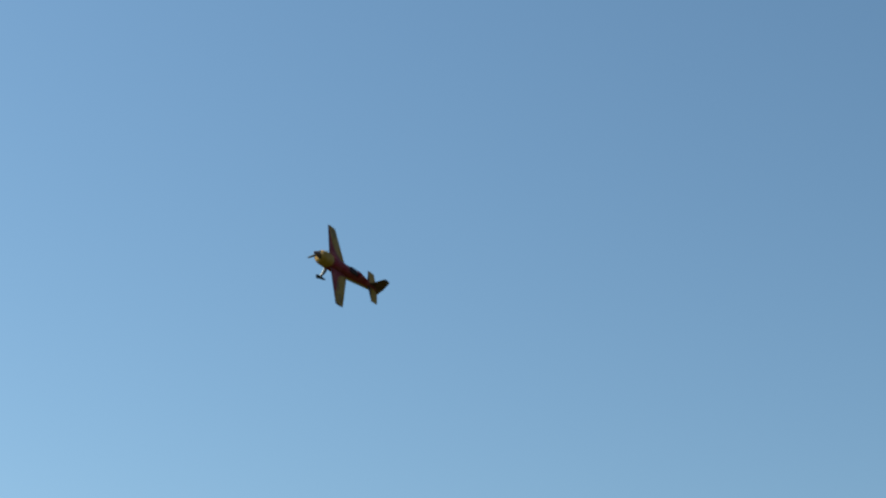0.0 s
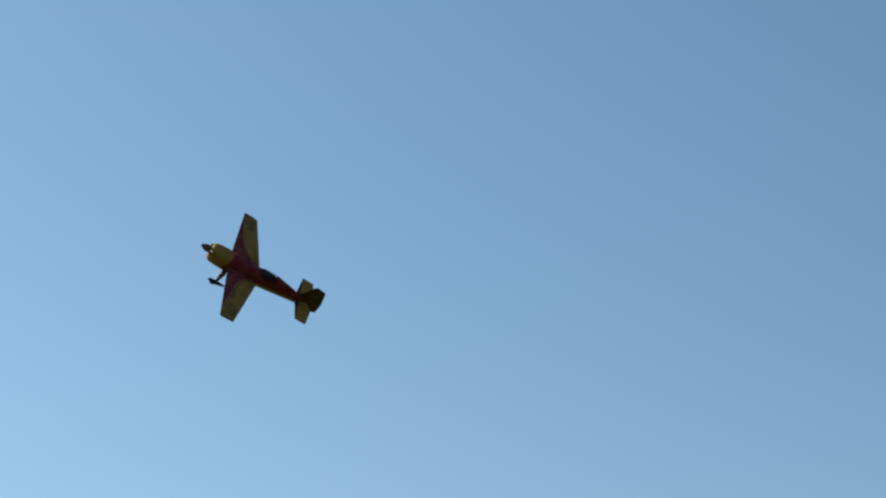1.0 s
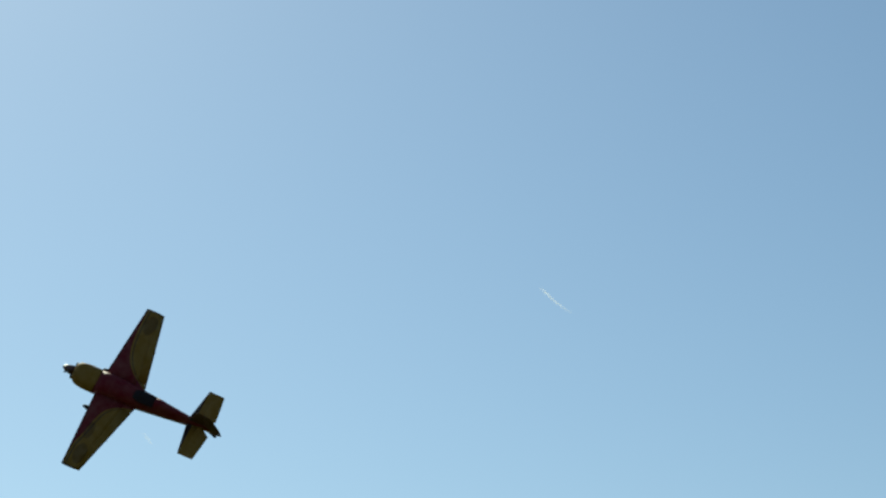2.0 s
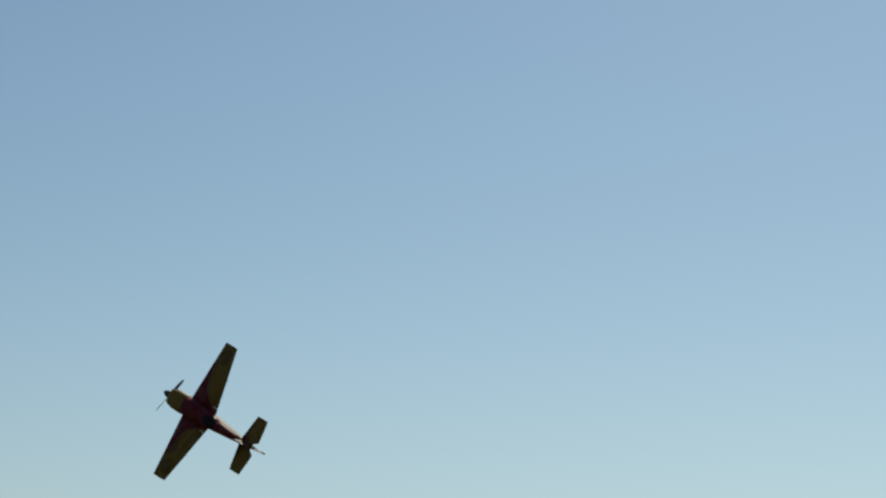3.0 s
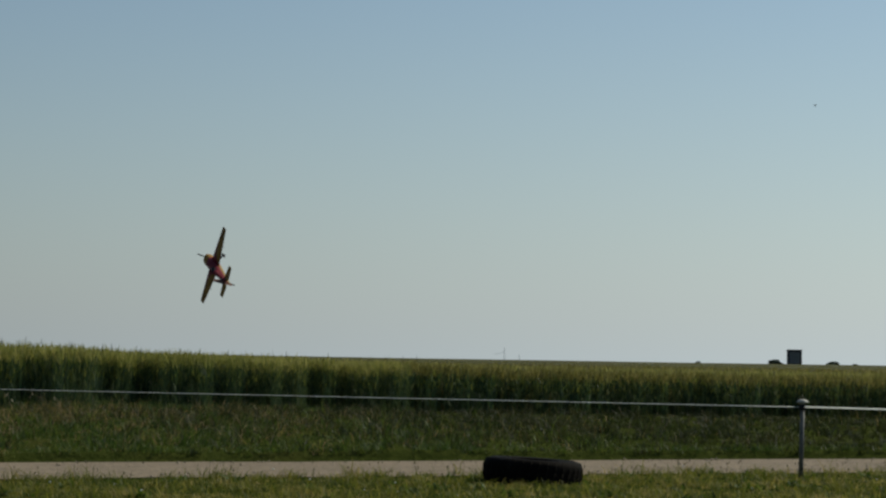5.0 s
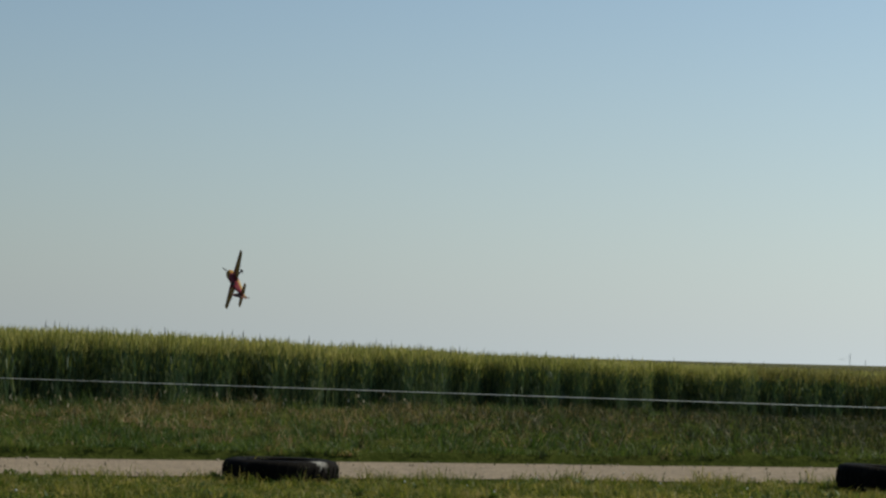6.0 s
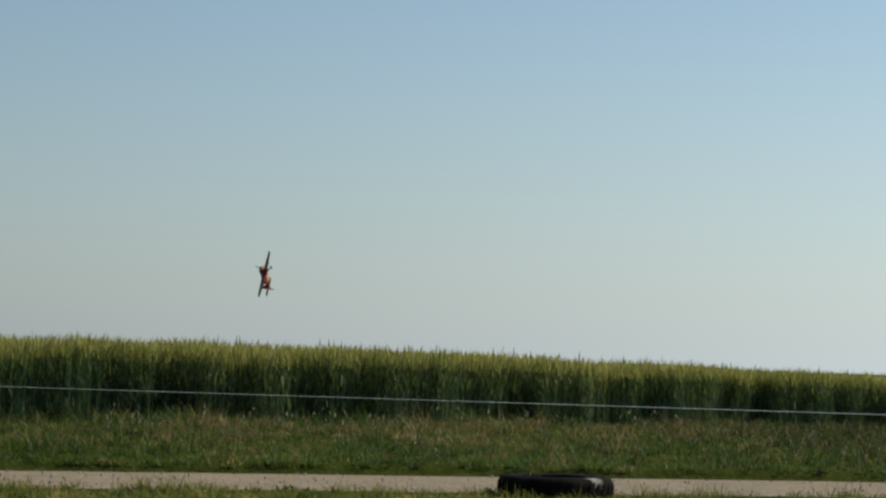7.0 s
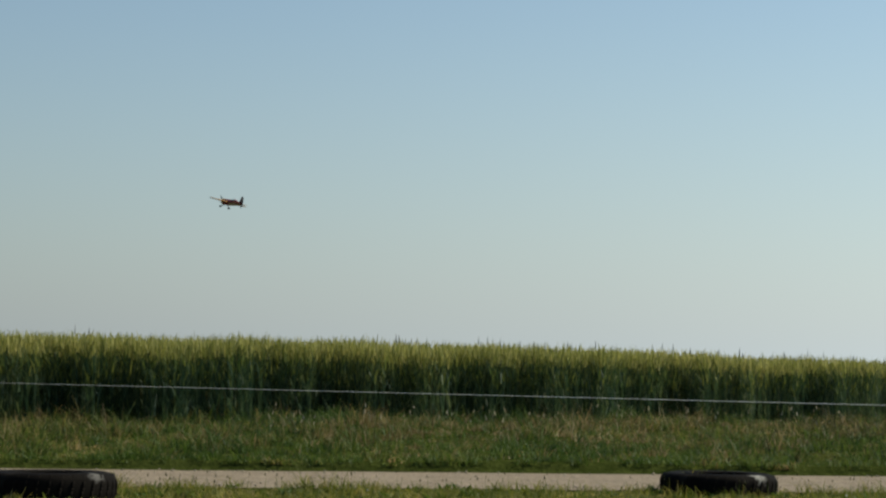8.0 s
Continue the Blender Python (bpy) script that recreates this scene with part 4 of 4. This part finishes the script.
# ---- the aeroplane: x forward, y to its left, z up, 0.75 m behind the spinner's tip ----
NOSE = 0.75
AIRFOIL = [(0.0, 0.0), (0.02, 0.28), (0.08, 0.62), (0.2, 0.95), (0.35, 1.0), (0.55, 0.8), (0.75, 0.48), (0.9, 0.22), (1.0, 0.03)]


def foil_ring(y, d0, d1, thick, z=0.0, c0=0.0, c1=1.0, vertical=False):
    """One rib between two shares of the chord."""
    def half(c):
        return np.interp(c, [a for a, _ in AIRFOIL], [b for _, b in AIRFOIL]) * thick / 2
    cs = [c0 + (c1 - c0) * k / 9 for k in range(10)]
    pts = [(c, half(c)) for c in cs] + [(c, -half(c)) for c in reversed(cs)]
    out = []
    for c, h in pts:
        x = NOSE - (d0 + (d1 - d0) * c)
        out.append((x, h + z, y) if vertical else (x, y, z + h))
    return out


def superellipse(d, w, top, bottom, power=2.6, count=28):
    ring = []
    for k in range(count):
        a = 2 * math.pi * k / count
        c, s = math.cos(a), math.sin(a)
        yy = w / 2 * math.copysign(abs(c) ** (2 / power), c)
        zz = (top if s > 0 else bottom) * math.copysign(abs(s) ** (2 / power), s)
        ring.append((NOSE - d, yy, zz))
    return ring


def surface(name, ribs, material, parent, label=""):
    bm = bmesh.new()
    loft(bm, ribs)
    return part(name, bm, material, parent, label)


def build_plane():
    plane = tagged(new("model_aeroplane"), "yellow and red aerobatic model aeroplane flying on its side", "model aeroplane")
    # cowl and fuselage
    bm = bmesh.new()
    loft(bm, [superellipse(*r) for r in ((0.165, 0.13, 0.06, 0.08), (0.175, 0.20, 0.09, 0.12), (0.21, 0.265, 0.12, 0.155), (0.30, 0.295, 0.135, 0.17), (0.44, 0.30, 0.14, 0.172), (0.485, 0.296, 0.139, 0.170), (0.50, 0.286, 0.135, 0.164))])
    part("cowl", bm, "body", plane, "rounded yellow engine cowl")
    bm = bmesh.new()
    loft(bm, [superellipse(*r) for r in ((0.503, 0.29, 0.137, 0.166), (0.62, 0.288, 0.145, 0.165), (0.80, 0.275, 0.15, 0.16), (1.05, 0.235, 0.15, 0.14),
                                         (1.35, 0.175, 0.155, 0.105), (1.65, 0.112, 0.125, 0.07), (1.85, 0.07, 0.098, 0.05), (2.0, 0.03, 0.07, 0.04))])
    part("fuselage", bm, "body", plane)
    bm = bmesh.new()
    def dome(prof):
        loft(bm, [[(NOSE - d, w / 2 * math.cos(a), 0.10 + (top - 0.10) * math.sin(a)) for a in (math.pi * k / 12 for k in range(13))] for d, w, top in prof])

    dome(((0.955, 0.03, 0.15), (0.99, 0.14, 0.172), (1.06, 0.185, 0.208), (1.16, 0.18, 0.222), (1.27, 0.16, 0.219)))
    part("canopy", bm, "glass", plane, "clear bubble canopy")
    bm = bmesh.new()
    dome(((1.273, 0.158, 0.217), (1.34, 0.145, 0.205), (1.48, 0.11, 0.178), (1.62, 0.075, 0.15), (1.72, 0.03, 0.122)))
    part("turtle_deck", bm, "body", plane, "red spine behind the canopy")
    bm = bmesh.new()
    loft(bm, [[(NOSE - d, w, z0), (NOSE - d, -w, z0), (NOSE - d, -w, z1), (NOSE - d, w, z1)] for d, w, z0, z1 in ((0.99, 0.05, 0.13, 0.154), (1.05, 0.07, 0.13, 0.162), (1.10, 0.075, 0.13, 0.155), (1.26, 0.065, 0.13, 0.156))])
    part("cockpit", bm, "cockpit", plane, "dark cockpit under the canopy", smooth=False)
    for k, s in ((0, 1), (1, -1)):
        bm = bmesh.new()
        lathe(bm, [(0.035, 0.0), (0.035, 0.02), (0.02, 0.02)], (NOSE - 0.172, s * 0.075, 0.02), "x", 14)
        part("air_intake", bm, "carbon", plane)
    # wings with ailerons
    for s in (1, -1):
        def chord(y):
            f = (y - 0.12) / 0.98
            return 0.512 + 0.063 * f, 1.05 - 0.24 * f
        ribs = []
        for y in (0.12, 0.24, 0.6, 1.0, 1.085, 1.1):
            a, b = chord(y)
            t = (0.085 - 0.045 * (y - 0.12)) * (0.5 if y == 1.1 else 1)
            ribs.append(foil_ring(s * y, a, b, t, 0, 0, 0.755))
        wing = surface("wing", ribs, "wing", plane, "yellow wing with a red root and leading edge")
        ribs = []
        for y in (0.20, 0.6, 1.095):
            a, b = chord(y)
            ribs.append(foil_ring(s * y, a, b, 0.085 - 0.045 * (y - 0.12), 0, 0.757, 1.0))
        surface("aileron", ribs, "wing", wing)
        surface("wing_root", [foil_ring(s * y, *chord(y), 0.085, 0, 0.757, 1.0) for y in (0.10, 0.196)], "wing", wing)
        bm = bmesh.new()
        tube(bm, [(NOSE - 0.93, s * 0.62, -0.02), (NOSE - 0.90, s * 0.62, -0.055), (NOSE - 0.76, s * 0.62, -0.045)], 0.005, 6)
        part("control_horn", bm, "carbon", wing)
    # tailplane
    for s in (1, -1):
        ribs = [foil_ring(s * y, 1.695 + 0.075 * f, 1.845 + 0.005 * f, 0.028 - 0.012 * f, 0.05) for y, f in ((0.02, 0), (0.2, 0.45), (0.42, 0.98), (0.43, 1))]
        stab = surface("tailplane", ribs, "tail", plane, "yellow tailplane with a dark leading edge")
        ribs = [foil_ring(s * y, 1.836, d1, t, 0.05) for y, d1, t in ((0.02, 1.925, 0.02), (0.05, 1.935, 0.02), (0.10, 2.012, 0.02), (0.25, 1.995, 0.018), (0.42, 1.97, 0.012), (0.43, 1.96, 0.01))]
        surface("elevator", ribs, "tail", stab)
    # fin and rudder
    fin = surface("fin", [foil_ring(z, d0, 1.922, t, vertical=True) for z, d0, t in ((0.05, 1.62, 0.03), (0.16, 1.74, 0.028), (0.42, 1.84, 0.016), (0.44, 1.86, 0.012))], "fin", plane)
    surface("rudder", [foil_ring(z, 1.919, d1, t, vertical=True) for z, d1, t in ((-0.07, 2.09, 0.02), (-0.045, 2.135, 0.022), (0.15, 2.115, 0.022), (0.40, 2.035, 0.016), (0.43, 2.0, 0.012))], "fin", plane)
    # undercarriage
    for s in (1, -1):
        bm = bmesh.new()
        loft(bm, [[(NOSE - d - w, y * s, z), (NOSE - d + w, y * s, z), (NOSE - d + w, y * s + 0.008 * s, z + 0.012), (NOSE - d - w, y * s + 0.008 * s, z + 0.012)]
                  for d, w, y, z in ((0.54, 0.045, 0.05, -0.165), (0.54, 0.045, 0.12, -0.18), (0.51, 0.032, 0.21, -0.25), (0.49, 0.022, 0.25, -0.295))])
        leg = part("gear_leg", bm, "leg", plane, "slim grey spring leg", smooth=False)
        bm = bmesh.new()
        loft(bm, [[(NOSE - d, s * 0.26 + w * math.cos(a), -0.295 + zc + h * math.sin(a)) for a in (2 * math.pi * k / 14 for k in range(14))]
                  for d, w, h, zc in ((0.37, 0.006, 0.01, 0), (0.385, 0.018, 0.021, 0), (0.43, 0.028, 0.036, 0), (0.50, 0.030, 0.039, 0.0), (0.57, 0.024, 0.029, 0.008), (0.63, 0.014, 0.018, 0.016), (0.66, 0.004, 0.006, 0.018))])
        pant = part("wheel_fairing", bm, "carbon", leg)
        bm = bmesh.new()
        lathe(bm, [(0.016, -0.016), (0.036, -0.016), (0.045, -0.009), (0.047, 0.0), (0.045, 0.009), (0.036, 0.016), (0.016, 0.016)], (NOSE - 0.46, s * 0.26, -0.315), "y", 20)
        part("wheel", bm, "rubber", leg)
    bm = bmesh.new()
    tube(bm, [(NOSE - 1.90, 0, -0.04), (NOSE - 1.98, 0, -0.10), (NOSE - 2.03, 0, -0.125)], 0.007, 6)
    tail_leg = part("tail_leg", bm, "carbon", plane)
    bm = bmesh.new()
    lathe(bm, [(0.006, -0.01), (0.026, -0.01), (0.032, 0), (0.026, 0.01), (0.006, 0.01)], (NOSE - 2.03, 0, -0.13), "y", 16)
    part("tail_wheel", bm, "rubber", tail_leg)
    # spinner and propeller, turning together
    prop = new("propeller")
    prop.parent = plane
    prop.location = (NOSE - 0.13, 0, 0)
    bm = bmesh.new()
    lathe(bm, [(0.003, 0.13), (0.022, 0.115), (0.042, 0.08), (0.056, 0.035), (0.06, 0.0), (0.058, -0.025)], axis="x", sides=24)
    part("spinner", bm, "spinner", prop, "pointed dark red spinner")
    for s in (1, -1):
        bm = bmesh.new()
        rings = []
        for r, c, tw in ((0.04, 0.030, 55), (0.10, 0.046, 42), (0.18, 0.049, 30), (0.26, 0.040, 22), (0.30, 0.025, 18), (0.312, 0.008, 16)):
            a = radians(tw) * s
            rings.append([((u * math.sin(a) + q * math.cos(a)) * c, u * c * math.cos(a) - q * c * math.sin(a), s * r)
                          for u, q in ((-0.5, 0), (-0.2, 0.09), (0.25, 0.07), (0.5, 0), (0.25, -0.03), (-0.2, -0.05))])
        loft(bm, rings)
        part("blade", bm, "carbon", prop, "dark propeller blade")
    return plane, prop


PLANE = [
    (0.0, 30.51, -35.57, 20.00, -73.7, -8.5, 88.0),
    (0.5, 30.39, -25.39, 17.20, -74.2, -8.7, 93.0),
    (1.0, 29.82, -15.00, 14.30, -73.8, -17.2, 91.5),
    (1.2, 29.20, -10.85, 13.24, -74.7, -14.0, 92.0),
    (1.5, 28.16, -4.53, 11.80, -77.0, -14.7, 93.5),
    (1.8, 27.18, 1.65, 10.50, -86.7, -23.0, 95.9),
    (2.0, 26.20, 5.73, 9.70, -85.2, -23.2, 94.3),
    (2.2, 25.73, 10.02, 8.90, -83.9, -22.0, 95.7),
    (3.3, 17.77, 31.69, 5.60, -83.2, -29.6, 106.3),
    (3.5, 16.00, 35.42, 5.15, -79.8, -28.0, 104.7),
    (3.7, 13.83, 39.35, 4.73, -78.1, -25.4, 104.7),
    (4.0, 10.65, 44.64, 4.39, -79.8, -22.4, 107.1),
    (4.2, 8.58, 48.20, 4.12, -82.4, -24.3, 108.7),
    (5.3, -3.75, 66.32, 4.05, -83.4, -23.8, 112.4),
    (5.5, -6.03, 69.44, 4.08, -84.0, -24.1, 113.6),
    (5.6, -7.00, 70.99, 4.09, -84.5, -24.6, 114.5),
    (5.7, -8.07, 72.54, 4.10, -85.3, -25.4, 115.5),
    (5.8, -9.15, 74.07, 4.09, -86.1, -26.3, 116.6),
    (6.0, -11.44, 77.06, 4.02, -86.7, -27.9, 118.3),
    (6.5, -17.66, 84.75, 4.36, -84.9, -29.7, 118.9),
    (6.8, -21.71, 90.49, 4.88, -85.5, -30.0, 118.6),
    (7.0, -24.39, 94.49, 5.37, -85.8, -30.1, 118.4),
    (7.1, -25.64, 96.42, 5.66, -85.6, -30.1, 118.3),
    (7.3, -27.96, 99.92, 6.07, -80.6, -29.5, 118.4),
    (7.5, -30.79, 102.70, 6.89, -48.5, -25.8, 119.9),
    (7.7, -33.40, 105.53, 7.88, -17.7, -16.2, 133.4),
    (8.0, -38.74, 110.24, 9.64, 10.0, -9.5, 140.9),
]


def far_pose(bearing, high, distance, turn, x0=0.0):
    b, e = radians(bearing), radians(high)
    return pose(x0 + math.sin(b) * math.cos(e) * distance, math.cos(b) * math.cos(e) * distance, EYE + math.sin(e) * distance, 0, 0, turn)


def motions():
    walk(bird, [(0.0, far_pose(20.6, 5.6, 320, 200)), (3.8, far_pose(16.5, 6.06, 320, 200)), (4.2, far_pose(15.97, 6.19, 320, 200)), (8.0, far_pose(10.4, 7.6, 320, 200))])
    # the insect leaves the grass and darts past close to the eye
    walk(insect, [(0.0, pose(2.6, 1.2, 0.12, 0, 0, 120)), (7.2, pose(2.6, 1.2, 0.12, 0, 0, 120)), (7.55, far_pose(6.0, 2.5, 2.4, 165, -0.18)),
                  (7.7, far_pose(-12.62, 4.73, 2.4, 165, -0.18)), (7.85, far_pose(-34.0, 7.0, 2.4, 165, -0.18)), (8.0, far_pose(-55.0, 9.0, 2.6, 170, -0.18))])
    walk(plane, [(r[0], pose(*r[1:])) for r in PLANE])
    turns = []
    for (t0, a0), (t1, a1) in zip(BLADE, BLADE[1:]):
        count = round((t1 - t0) * FPS)
        part_turn = (a1 - a0) % 180
        whole = round((count * 72 - part_turn) / 180)
        for k in range(count):
            turns.append((t0 + k / FPS, a0 + (part_turn + 180 * whole) * k / count))
    turns.append(BLADE[-1])
    walk(prop, [(t, Matrix.Translation((NOSE - 0.13, 0, 0)) @ Matrix.Rotation(radians(a), 4, "X")) for t, a in turns])


# seconds and the angle of the propeller's blades
BLADE = [(0.0, 165), (0.5, 30), (1.0, 131), (1.5, 104), (2.0, 153), (3.5, 90), (4.0, 29), (5.5, 2), (6.0, 28), (6.5, 170), (7.5, 28), (8.0, 145)]

build_land()
build_tyres()
build_fence()
build_far()
plane, prop = build_plane()
bird = flyer("bird", "small grey bird gliding far off over the field", "bird", 0.42, "plumage")
insect = flyer("insect", "tiny dark insect darting past", "insect", 0.010, "carbon")
build_crop()
build_verge()
build_margin()
build_lawn()
build_broad_leaves()
build_flowers()
build_stones()
motions()
